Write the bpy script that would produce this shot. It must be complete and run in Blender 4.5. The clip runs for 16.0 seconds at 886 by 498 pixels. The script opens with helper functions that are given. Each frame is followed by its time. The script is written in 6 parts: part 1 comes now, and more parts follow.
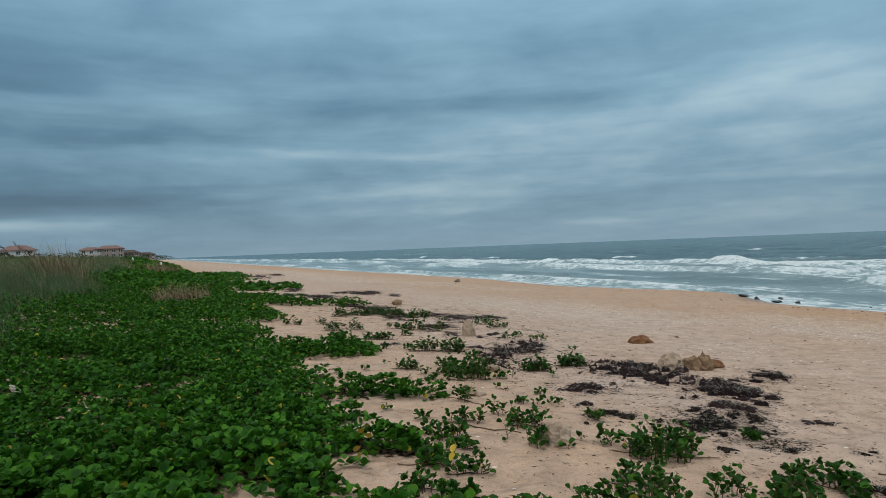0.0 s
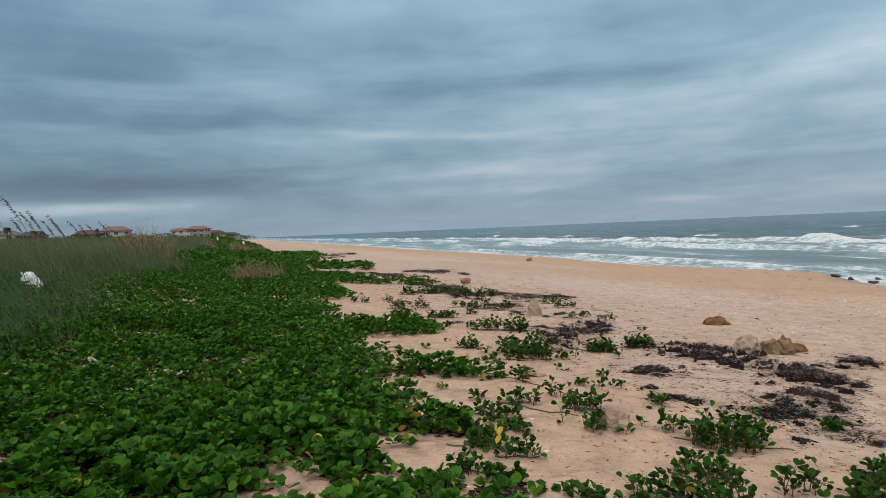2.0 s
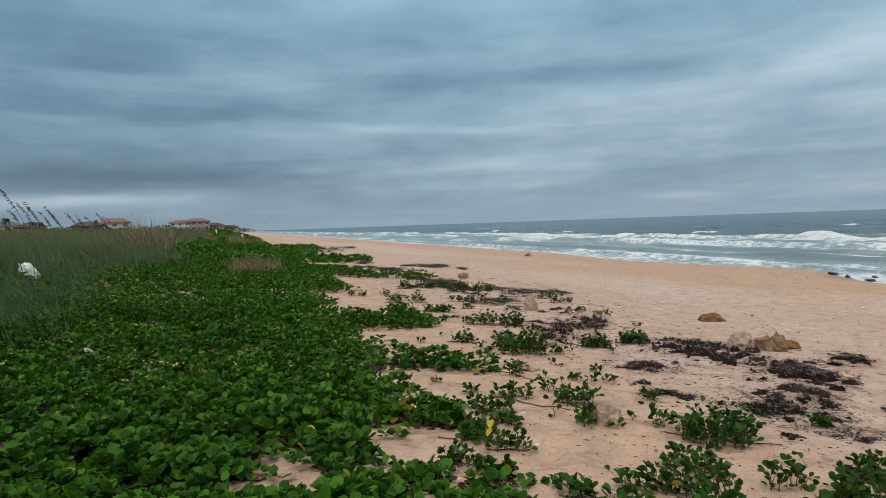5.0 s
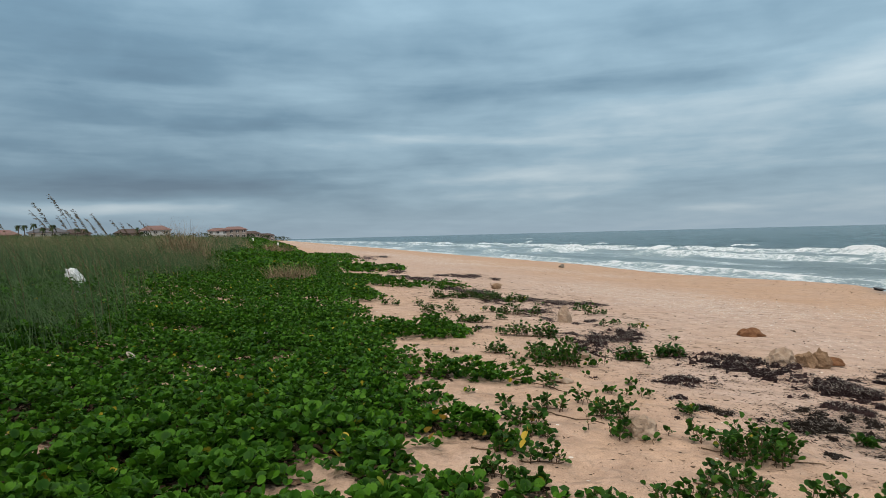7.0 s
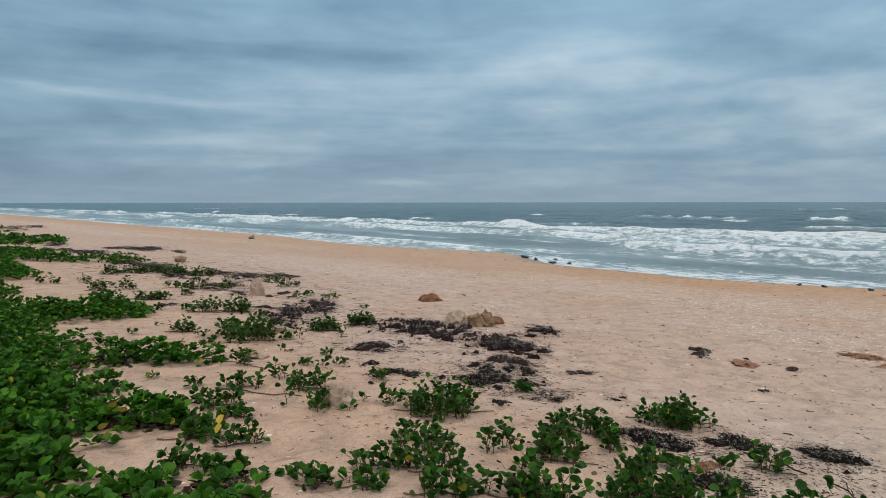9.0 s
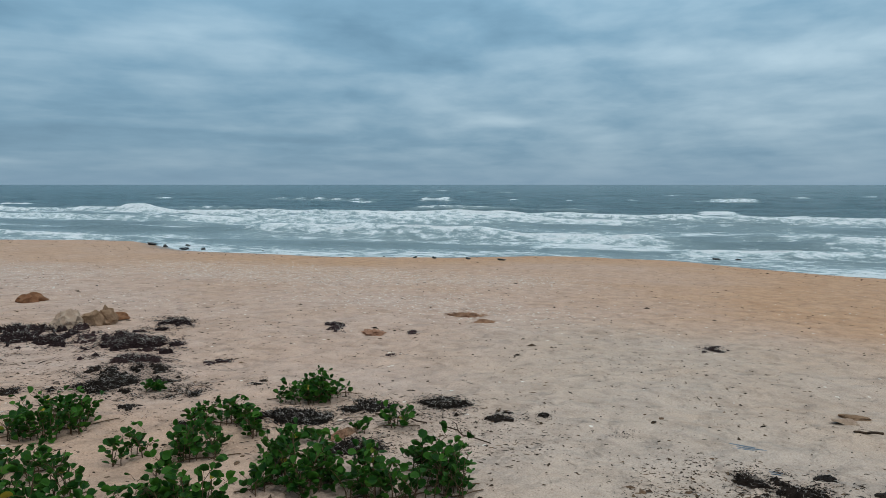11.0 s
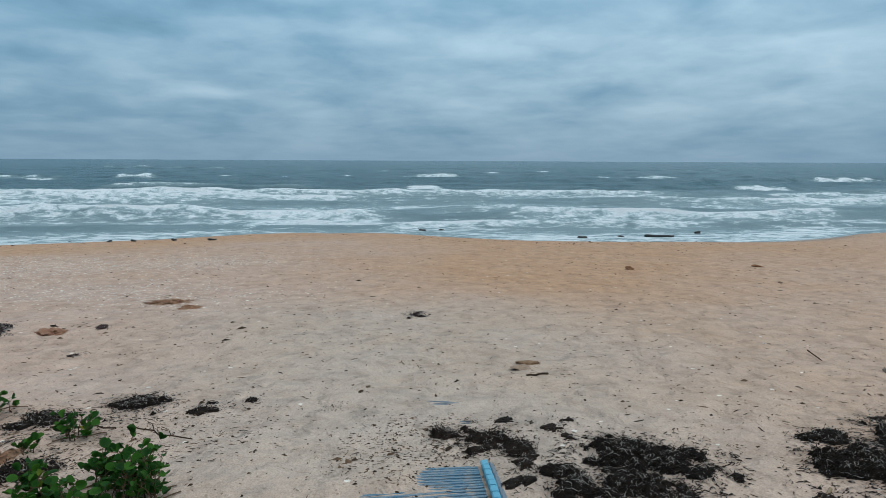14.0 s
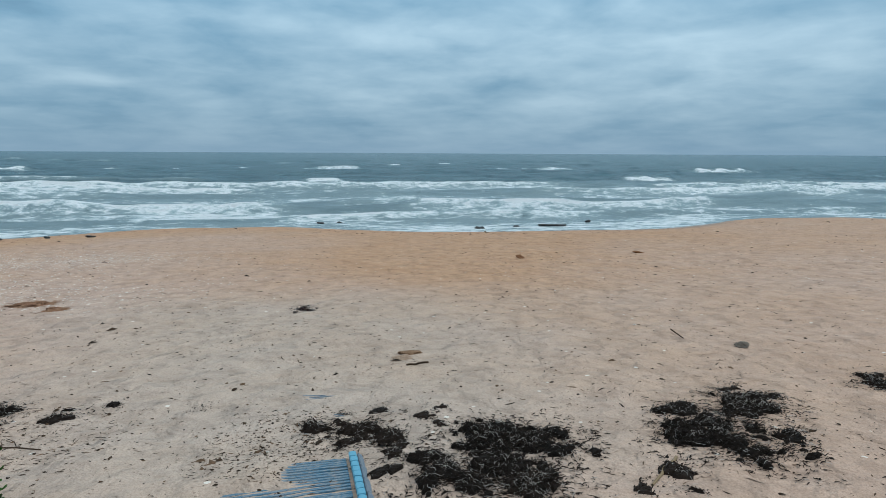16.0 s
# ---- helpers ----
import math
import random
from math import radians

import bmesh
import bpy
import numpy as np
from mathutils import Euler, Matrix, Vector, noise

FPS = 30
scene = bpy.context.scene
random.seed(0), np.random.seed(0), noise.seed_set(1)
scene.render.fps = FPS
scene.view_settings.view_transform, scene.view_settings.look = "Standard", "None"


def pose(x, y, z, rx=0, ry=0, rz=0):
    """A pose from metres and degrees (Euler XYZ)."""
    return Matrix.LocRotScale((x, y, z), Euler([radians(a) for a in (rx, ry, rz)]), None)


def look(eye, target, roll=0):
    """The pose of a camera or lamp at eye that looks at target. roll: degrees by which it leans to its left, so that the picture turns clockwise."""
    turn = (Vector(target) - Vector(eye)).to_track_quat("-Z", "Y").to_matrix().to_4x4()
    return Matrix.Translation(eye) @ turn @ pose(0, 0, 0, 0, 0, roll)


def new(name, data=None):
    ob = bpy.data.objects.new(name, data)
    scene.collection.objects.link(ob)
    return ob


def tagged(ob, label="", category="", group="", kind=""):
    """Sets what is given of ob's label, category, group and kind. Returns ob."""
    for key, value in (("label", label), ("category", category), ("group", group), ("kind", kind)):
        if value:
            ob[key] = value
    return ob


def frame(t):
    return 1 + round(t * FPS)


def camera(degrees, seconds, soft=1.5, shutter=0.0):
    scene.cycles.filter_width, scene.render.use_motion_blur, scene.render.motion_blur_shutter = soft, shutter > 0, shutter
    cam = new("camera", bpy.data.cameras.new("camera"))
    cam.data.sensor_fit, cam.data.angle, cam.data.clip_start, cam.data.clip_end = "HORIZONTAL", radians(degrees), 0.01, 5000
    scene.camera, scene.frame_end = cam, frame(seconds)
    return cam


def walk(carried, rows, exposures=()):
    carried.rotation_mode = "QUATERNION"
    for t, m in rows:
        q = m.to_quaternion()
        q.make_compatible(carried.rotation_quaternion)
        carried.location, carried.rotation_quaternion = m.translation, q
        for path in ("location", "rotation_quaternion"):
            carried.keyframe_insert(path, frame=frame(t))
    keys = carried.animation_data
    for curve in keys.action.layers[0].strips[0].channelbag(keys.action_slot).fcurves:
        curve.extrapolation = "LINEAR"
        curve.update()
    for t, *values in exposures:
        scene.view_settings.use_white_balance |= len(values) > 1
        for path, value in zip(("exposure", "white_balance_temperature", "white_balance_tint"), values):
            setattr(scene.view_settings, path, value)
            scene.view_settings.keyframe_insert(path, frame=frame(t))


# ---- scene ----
FOV = 68.44
PATH = [
    (0.0, pose(-0.256, -0.079, 1.504, 89.85, 2.20, -21.20)),
    (0.5, pose(-0.131, -0.049, 1.485, 90.39, 0.45, -9.31)),
    (1.0, pose(-0.067, -0.035, 1.490, 91.96, 2.85, -7.32)),
    (1.5, pose(-0.044, -0.034, 1.488, 88.42, 4.02, -11.99)),
    (2.0, pose(-0.037, 0.014, 1.474, 88.27, 2.46, -14.69)),
    (2.5, pose(-0.024, 0.009, 1.473, 87.78, 0.66, -18.71)),
    (3.0, pose(-0.027, 0.012, 1.465, 88.79, 0.44, -19.66)),
    (3.5, pose(-0.021, -0.001, 1.469, 88.98, 1.22, -17.80)),
    (4.0, pose(-0.015, -0.013, 1.470, 89.37, 1.66, -14.93)),
    (4.5, pose(-0.016, -0.028, 1.469, 88.17, 1.96, -14.29)),
    (5.0, pose(-0.007, -0.023, 1.472, 87.79, 1.97, -14.76)),
    (5.2, pose(-0.012, -0.028, 1.477, 88.34, 2.07, -13.14)),
    (7.3, pose(-0.033, -0.047, 1.470, 88.81, 1.12, -11.26)),
    (7.5, pose(-0.037, -0.058, 1.464, 88.76, 0.85, -10.47)),
    (8.0, pose(0.004, -0.003, 1.461, 87.66, 0.27, -14.11)),
    (8.5, pose(-0.023, -0.005, 1.463, 86.25, -0.61, -29.73)),
    (9.0, pose(-0.031, 0.093, 1.473, 85.88, 0.07, -38.57)),
    (9.5, pose(-0.071, 0.135, 1.491, 85.74, -0.26, -47.16)),
    (10.0, pose(-0.073, 0.163, 1.502, 85.16, -0.25, -51.64)),
    (10.2, pose(-0.058, 0.149, 1.490, 84.92, -0.18, -55.85)),
    (12.3, pose(0.114, 0.101, 1.458, 84.41, 0.38, -80.46)),
    (12.5, pose(0.116, 0.098, 1.462, 84.38, 0.46, -81.54)),
    (13.0, pose(0.118, 0.080, 1.450, 82.65, 0.36, -87.69)),
    (13.5, pose(0.107, 0.077, 1.459, 82.01, -0.06, -92.83)),
    (14.0, pose(0.114, 0.006, 1.470, 82.26, -0.28, -94.31)),
    (14.5, pose(0.105, -0.060, 1.471, 82.26, 0.05, -96.00)),
    (15.0, pose(0.090, -0.114, 1.471, 82.21, -0.00, -95.62)),
    (15.5, pose(0.092, -0.151, 1.464, 81.90, 0.11, -95.66)),
    (16.0, pose(0.086, -0.207, 1.461, 81.61, -0.30, -102.76)),
]
cam = camera(FOV, 16.0, soft=0.8)
walk(cam, PATH, [(0.0, -0.18, 6250, 3), (1.0, 0.0, 6620, 10), (2.0, 0.04, 6760, 11), (5.0, 0.03, 6700, 10), (7.5, 0.18, 6950, 12), (8.0, 0.12, 6850, 13), (8.5, 0.05, 6650, 11),
                 (9.5, -0.10, 6300, 8), (10.0, -0.14, 6200, 6), (12.5, -0.22, 5700, 2), (16.0, -0.11, 5700, 1)])

# ---------------------------------------------------------------- world, sun
scene.view_settings.exposure = 0.0
SUN_EL, SUN_AZ = 48.0, 215.0


def node(nt, kind, inputs=(), **props):
    n = nt.nodes.new(kind)
    for k, v in props.items():
        setattr(n, k, v)
    for k, v in (inputs.items() if isinstance(inputs, dict) else enumerate(inputs)):
        if v is None:
            continue
        if isinstance(v, bpy.types.NodeSocket):
            nt.links.new(v, n.inputs[k])
        else:
            n.inputs[k].default_value = v
    return n


def M(nt, op, a, b=None, c=None, clamp=False):
    return node(nt, "ShaderNodeMath", (a, b, c), operation=op, use_clamp=clamp).outputs[0]


def ramp(nt, fac, stops, interp="LINEAR"):
    n = node(nt, "ShaderNodeValToRGB", {"Fac": fac})
    n.color_ramp.interpolation = interp
    els = n.color_ramp.elements
    while len(els) < len(stops):
        els.new(0.5)
    for e, (p, c) in zip(els, stops):
        e.position, e.color = p, (*c, 1) if len(c) == 3 else c
    return n.outputs[0]


def mixc(nt, fac, a, b, blend="MIX"):
    n = node(nt, "ShaderNodeMix", {0: fac, 6: a, 7: b}, data_type="RGBA", blend_type=blend)
    return n.outputs[2]


def rgb(c):
    return (*c, 1.0)


world = bpy.data.worlds.new("overcast_sky")
scene.world = world
world.use_nodes = True
wt = world.node_tree
wt.nodes.clear()
coords = node(wt, "ShaderNodeTexCoord").outputs["Generated"]
sep = node(wt, "ShaderNodeSeparateXYZ", (coords,))
dx, dy, dz = sep.outputs
az = M(wt, "MULTIPLY", M(wt, "ARCTAN2", dx, dy), 57.2958)
el = M(wt, "MULTIPLY", M(wt, "ARCSINE", dz), 57.2958)
# a cloud deck seen in perspective, and a thin layering for the streaks
layers = node(wt, "ShaderNodeCombineXYZ", (dx, dy, M(wt, "MULTIPLY", dz, 5.6))).outputs[0]
up = M(wt, "ADD", M(wt, "MAXIMUM", dz, 0.0), 0.16)
deck = node(wt, "ShaderNodeCombineXYZ", (M(wt, "DIVIDE", dx, up), M(wt, "DIVIDE", dy, up), 0.0)).outputs[0]
big = node(wt, "ShaderNodeTexNoise", {"Vector": deck, "Scale": 0.95, "Detail": 5.0, "Roughness": 0.5, "Distortion": 0.2}).outputs[0]
fine = node(wt, "ShaderNodeTexNoise", {"Vector": deck, "Scale": 2.9, "Detail": 6.0, "Roughness": 0.52, "Distortion": 0.3}).outputs[0]
# directions bent by noise, so that the streaks have soft uneven rims
wob = node(wt, "ShaderNodeTexNoise", {"Vector": layers, "Scale": 3.2, "Detail": 4.0, "Roughness": 0.55}).outputs["Color"]
ws = node(wt, "ShaderNodeSeparateColor", (wob,)).outputs
azw = M(wt, "ADD", az, M(wt, "MULTIPLY", M(wt, "SUBTRACT", ws[0], 0.5), 9.0))
elw = M(wt, "ADD", el, M(wt, "MULTIPLY", M(wt, "SUBTRACT", ws[1], 0.5), 1.8))


def streak(a, e, half_w, half_h, slope, gain):
    """A soft long cloud streak: azimuth, elevation, half sizes in degrees, rise per degree, brightness."""
    da = M(wt, "SUBTRACT", azw, a)
    de = M(wt, "SUBTRACT", M(wt, "SUBTRACT", elw, e), M(wt, "MULTIPLY", da, slope))
    q = M(wt, "ADD", M(wt, "POWER", M(wt, "ABSOLUTE", M(wt, "DIVIDE", da, half_w)), 2.0),
          M(wt, "POWER", M(wt, "ABSOLUTE", M(wt, "DIVIDE", de, half_h)), 2.0))
    return M(wt, "MULTIPLY", M(wt, "EXPONENT", M(wt, "MULTIPLY", q, -1.0)), gain)


STREAKS = [
    (-11, 4.3, 12.8, 1.04, -0.01, -0.38), (-14, 2.7, 8.0, 0.55, 0.0, 0.46), (9, 8.2, 12.3, 0.80, 0.0, 0.28), (17, 4.9, 12.3, 0.85, 0.0, 0.2),
    (-6, 11.9, 14.2, 0.95, 0.0, 0.13), (-4, 9.4, 15.2, 1.14, 0.0, -0.16), (26, 11.9, 12.3, 1.14, 0.0, -0.16), (42, 9.8, 15.7, 2.1, 0.06, 0.10),
    (35, 1.6, 3.3, 0.32, 0.0, 0.36), (49, 5.3, 9.0, 0.65, 0.0, -0.16), (49, 12.6, 11.4, 2.6, 0.05, 0.05), (69, 8.6, 5.7, 1.2, 0.0, 0.06),
    (75, 5.5, 3.8, 0.67, 0.0, 0.26), (95, 4.8, 5.2, 1.14, 0.05, 0.14), (59, 3.8, 8.1, 0.57, 0.0, -0.16), (132, 8.2, 9.5, 1.7, 0.05, 0.20),
    (118, 6.0, 17, 4.5, 0.0, 0.20), (40, 15.5, 16, 3.5, 0.03, -0.12), (64, 13, 10, 3.6, 0.0, -0.18), (-12, 14, 12, 3.0, 0.0, -0.08),
]
# long thin layers low over the land's end of the shore, broken mottling over the open sea
def sky_layer(wide, tall, seed, detail):
    v = node(wt, "ShaderNodeCombineXYZ", (M(wt, "DIVIDE", az, wide), M(wt, "DIVIDE", elw, tall), seed)).outputs[0]
    return M(wt, "SUBTRACT", node(wt, "ShaderNodeTexNoise", {"Vector": v, "Scale": 1.0, "Detail": detail, "Roughness": 0.5, "Distortion": 0.25}).outputs[0], 0.5)


seaward = M(wt, "MULTIPLY", M(wt, "SUBTRACT", az, 35.0), 0.03, clamp=True)
lowness = M(wt, "ADD", M(wt, "MULTIPLY", M(wt, "SUBTRACT", 20.0, el), 0.07, clamp=True), 0.25)
bands = M(wt, "MULTIPLY", sky_layer(24.0, 2.1, 3.7, 4.0), M(wt, "SUBTRACT", 0.52, M(wt, "MULTIPLY", seaward, 0.34)))
mottle = M(wt, "MULTIPLY", sky_layer(8.0, 2.6, 8.1, 5.0), M(wt, "ADD", 0.06, M(wt, "MULTIPLY", seaward, 0.36)))
layered = M(wt, "MULTIPLY", M(wt, "ADD", bands, mottle), lowness)
marks = layered
for s in STREAKS:
    marks = M(wt, "ADD", streak(*s), marks)
cloud = M(wt, "ADD", M(wt, "MULTIPLY", M(wt, "SUBTRACT", big, 0.5), 0.48), M(wt, "MULTIPLY", M(wt, "SUBTRACT", fine, 0.5), M(wt, "ADD", 0.30, M(wt, "MULTIPLY", M(wt, "MULTIPLY", M(wt, "SUBTRACT", az, 45.0), 0.025, clamp=True), 0.10))))
tone = M(wt, "ADD", M(wt, "ADD", cloud, marks), M(wt, "ADD", M(wt, "MULTIPLY", dx, 0.25), 0.42))
cloud_col = ramp(wt, tone, [(0.0, (0.055, 0.105, 0.165)), (0.3, (0.115, 0.205, 0.288)), (0.55, (0.221, 0.343, 0.440)), (0.95, (0.52, 0.62, 0.68))])
haze = M(wt, "EXPONENT", M(wt, "MULTIPLY", M(wt, "MAXIMUM", el, 0.0), -0.28))
cloud_col = mixc(wt, M(wt, "MULTIPLY", haze, 0.75), cloud_col, rgb((0.300, 0.400, 0.500)))
# the sheet thins overhead, as under any overcast
high = M(wt, "POWER", M(wt, "MAXIMUM", dz, 0.0), 1.3)
gain = M(wt, "ADD", M(wt, "MULTIPLY", high, 2.6), 1.0)
nishita = node(wt, "ShaderNodeTexSky", sky_type="NISHITA", sun_disc=False, sun_elevation=radians(SUN_EL), sun_rotation=radians(SUN_AZ))
back_sky = node(wt, "ShaderNodeBackground", {"Color": nishita.outputs[0], "Strength": 0.06})
overhead = mixc(wt, M(wt, "MULTIPLY", M(wt, "SUBTRACT", dz, 0.38), 3.0, clamp=True), cloud_col, rgb((0.40, 0.385, 0.365)))
back_cloud = node(wt, "ShaderNodeBackground", {"Color": overhead, "Strength": gain})
both = node(wt, "ShaderNodeMixShader", (0.93, back_sky.outputs[0], back_cloud.outputs[0]))
node(wt, "ShaderNodeOutputWorld", (both.outputs[0],))

sun = new("sun", bpy.data.lights.new("sun", "SUN"))
sun.data.energy, sun.data.angle, sun.data.color = 1.25, radians(16), (1.0, 0.95, 0.88)
sun.matrix_world = look((0, 0, 50), (-math.sin(radians(SUN_AZ)) * 50 / math.tan(radians(SUN_EL)), -math.cos(radians(SUN_AZ)) * 50 / math.tan(radians(SUN_EL)), 0))

# ---------------------------------------------------------------- fields


def vnoise(x, y, s=0):
    x, y = np.asarray(x, float), np.asarray(y, float)
    xi, yi = np.floor(x).astype(np.int64), np.floor(y).astype(np.int64)
    fx, fy = x - xi, y - yi
    fx, fy = fx * fx * (3 - 2 * fx), fy * fy * (3 - 2 * fy)

    def h(a, b):
        v = (a * 374761393 + b * 668265263 + s * 974634211) & 0xFFFFFFFF
        v = ((v ^ (v >> 13)) * 1274126177) & 0xFFFFFFFF
        v = ((v ^ (v >> 16)) * 2246822519) & 0xFFFFFFFF
        return ((v ^ (v >> 15)) & 0xFFFFFF) / float(0xFFFFFF)
    return (h(xi, yi) * (1 - fx) + h(xi + 1, yi) * fx) * (1 - fy) + (h(xi, yi + 1) * (1 - fx) + h(xi + 1, yi + 1) * fx) * fy


def fbm(x, y, s=0, octaves=4):
    total, amp, norm = 0, 1.0, 0
    for k in range(octaves):
        total, norm = total + amp * vnoise(x * 2 ** k, y * 2 ** k, s + k), norm + amp
        amp *= 0.5
    return total / norm


def smooth(a, b, v):
    t = np.clip((np.asarray(v, float) - a) / (b - a), 0, 1)
    return t * t * (3 - 2 * t)


SEA = -1.45


def coast(y):
    """How far the whole shore has bent landward at y."""
    y = np.asarray(y, float)
    return -0.052 * (np.log1p(np.exp(np.clip((y - 40) / 12, -30, 30))) * 12 * (y < 400) + (y - 40) * (y >= 400))


def crest(y):
    """The berm's edge, scalloped into cusps."""
    th = 2 * np.pi * (np.asarray(y, float) - 3.0) / 25.5
    far_calm = np.exp(-np.clip(np.asarray(y, float) - 26, 0, 400) / 14)
    return 22.8 + (3.3 * np.cos(th) + 0.9 * np.cos(2 * th)) * far_calm + 2.0 * (vnoise(np.asarray(y) / 31 + 4, 0.5, 3) - 0.5)


def veg_edge(y):
    y = np.asarray(y, float)
    return 0.90 + 0.10 * smooth(4.4, 5.4, y) * smooth(10.5, 8.5, y) + 0.10 * smooth(5.0, 9.0, y) + 0.9 * smooth(13, 22, y) - 0.9 * smooth(34, 60, y) + 0.5 * (fbm(y / 1.9, 0.3, 11, 3) - 0.5) + 0.35 * (vnoise(y / 5.0, 0.7, 17) - 0.5)


def ground_z(x, y, fine_relief=True):
    x, y = np.asarray(x, float), np.asarray(y, float)
    X = x - coast(y)
    z = -0.055 * np.log1p(np.exp(np.clip((X - 0.5) * 4, -40, 40))) / 4 - 0.0
    z = np.where(X > 9, -0.055 * (X - 0.5), z)
    d = np.clip(X - crest(y), -30, 200)
    z = z - 0.085 * np.where(d > 15, d, np.log1p(np.exp(np.clip(d * 1.3, -40, 25))) / 1.3)
    z = np.maximum(z, -6.0)
    # the foredune, with hummocks
    rise = (0.65 + 0.004 * np.clip(y, 0, 220)) * smooth(-1.0, -6.0, X) + 1.0 * smooth(-10, -40, X)
    z = z + rise * (0.75 + 0.5 * fbm(x / 4.5, y / 6, 21, 3))
    z = z + 0.07 * (fbm(x / 2.6, y / 2.6, 5, 3) - 0.5) * smooth(60, 30, X)
    if fine_relief:
        near = np.exp(-np.hypot(x, y) / 22)
        z = z + near * smooth(21, 17, X) * (0.07 * (fbm(x / 0.36, y / 0.36, 8, 2) - 0.5) + 0.014 * (vnoise(x / 0.11, y / 0.11, 9) - 0.5))
    return z


def gz(x, y):
    return float(ground_z(x, y))


def mesh_from(name, verts, faces, mat, smooth_shade=True):
    me = bpy.data.meshes.new(name)
    verts, faces = np.asarray(verts, np.float32), np.asarray(faces, np.int32)
    n, k = faces.shape
    me.vertices.add(len(verts))
    me.vertices.foreach_set("co", verts.ravel())
    me.loops.add(n * k)
    me.loops.foreach_set("vertex_index", faces.ravel())
    me.polygons.add(n)
    me.polygons.foreach_set("loop_start", np.arange(n, dtype=np.int32) * k)
    me.polygons.foreach_set("loop_total", np.full(n, k, np.int32))
    me.polygons.foreach_set("use_smooth", np.full(n, smooth_shade))
    me.update(calc_edges=True)
    for m in (mat if isinstance(mat, (list, tuple)) else [mat]):
        me.materials.append(m)
    return me


def attribute(me, name, values):
    a = me.attributes.new(name, "FLOAT", "POINT")
    a.data.foreach_set("value", np.asarray(values, np.float32))


def polar(radii, angles):
    """Vertices and quads of a fan of rings; angles in degrees from north, clockwise."""
    r, a = np.meshgrid(radii, np.radians(angles), indexing="ij")
    x, y = r * np.sin(a), r * np.cos(a)
    nr, na = r.shape
    i, j = np.meshgrid(np.arange(nr - 1), np.arange(na - 1), indexing="ij")
    q = np.stack([i * na + j, i * na + j + 1, (i + 1) * na + j + 1, (i + 1) * na + j], -1).reshape(-1, 4)
    return x.ravel(), y.ravel(), q


# ---------------------------------------------------------------- materials


def material(name):
    m = bpy.data.materials.new(name)
    m.use_nodes = True
    nt = m.node_tree
    b = nt.nodes["Principled BSDF"]
    return m, nt, b


def where(nt):
    return node(nt, "ShaderNodeTexCoord").outputs["Object"]


def noise_tex(nt, vec, scale, detail=3.0, rough=0.55, distort=0.0):
    return node(nt, "ShaderNodeTexNoise", {"Vector": vec, "Scale": scale, "Detail": detail, "Roughness": rough, "Distortion": distort}).outputs[0]


def bump(nt, b, height, strength, distance):
    n = node(nt, "ShaderNodeBump", {"Height": height, "Strength": strength, "Distance": distance})
    nt.links.new(n.outputs[0], b.inputs["Normal"])


def attr(nt, name):
    return node(nt, "ShaderNodeAttribute", attribute_name=name).outputs["Fac"]


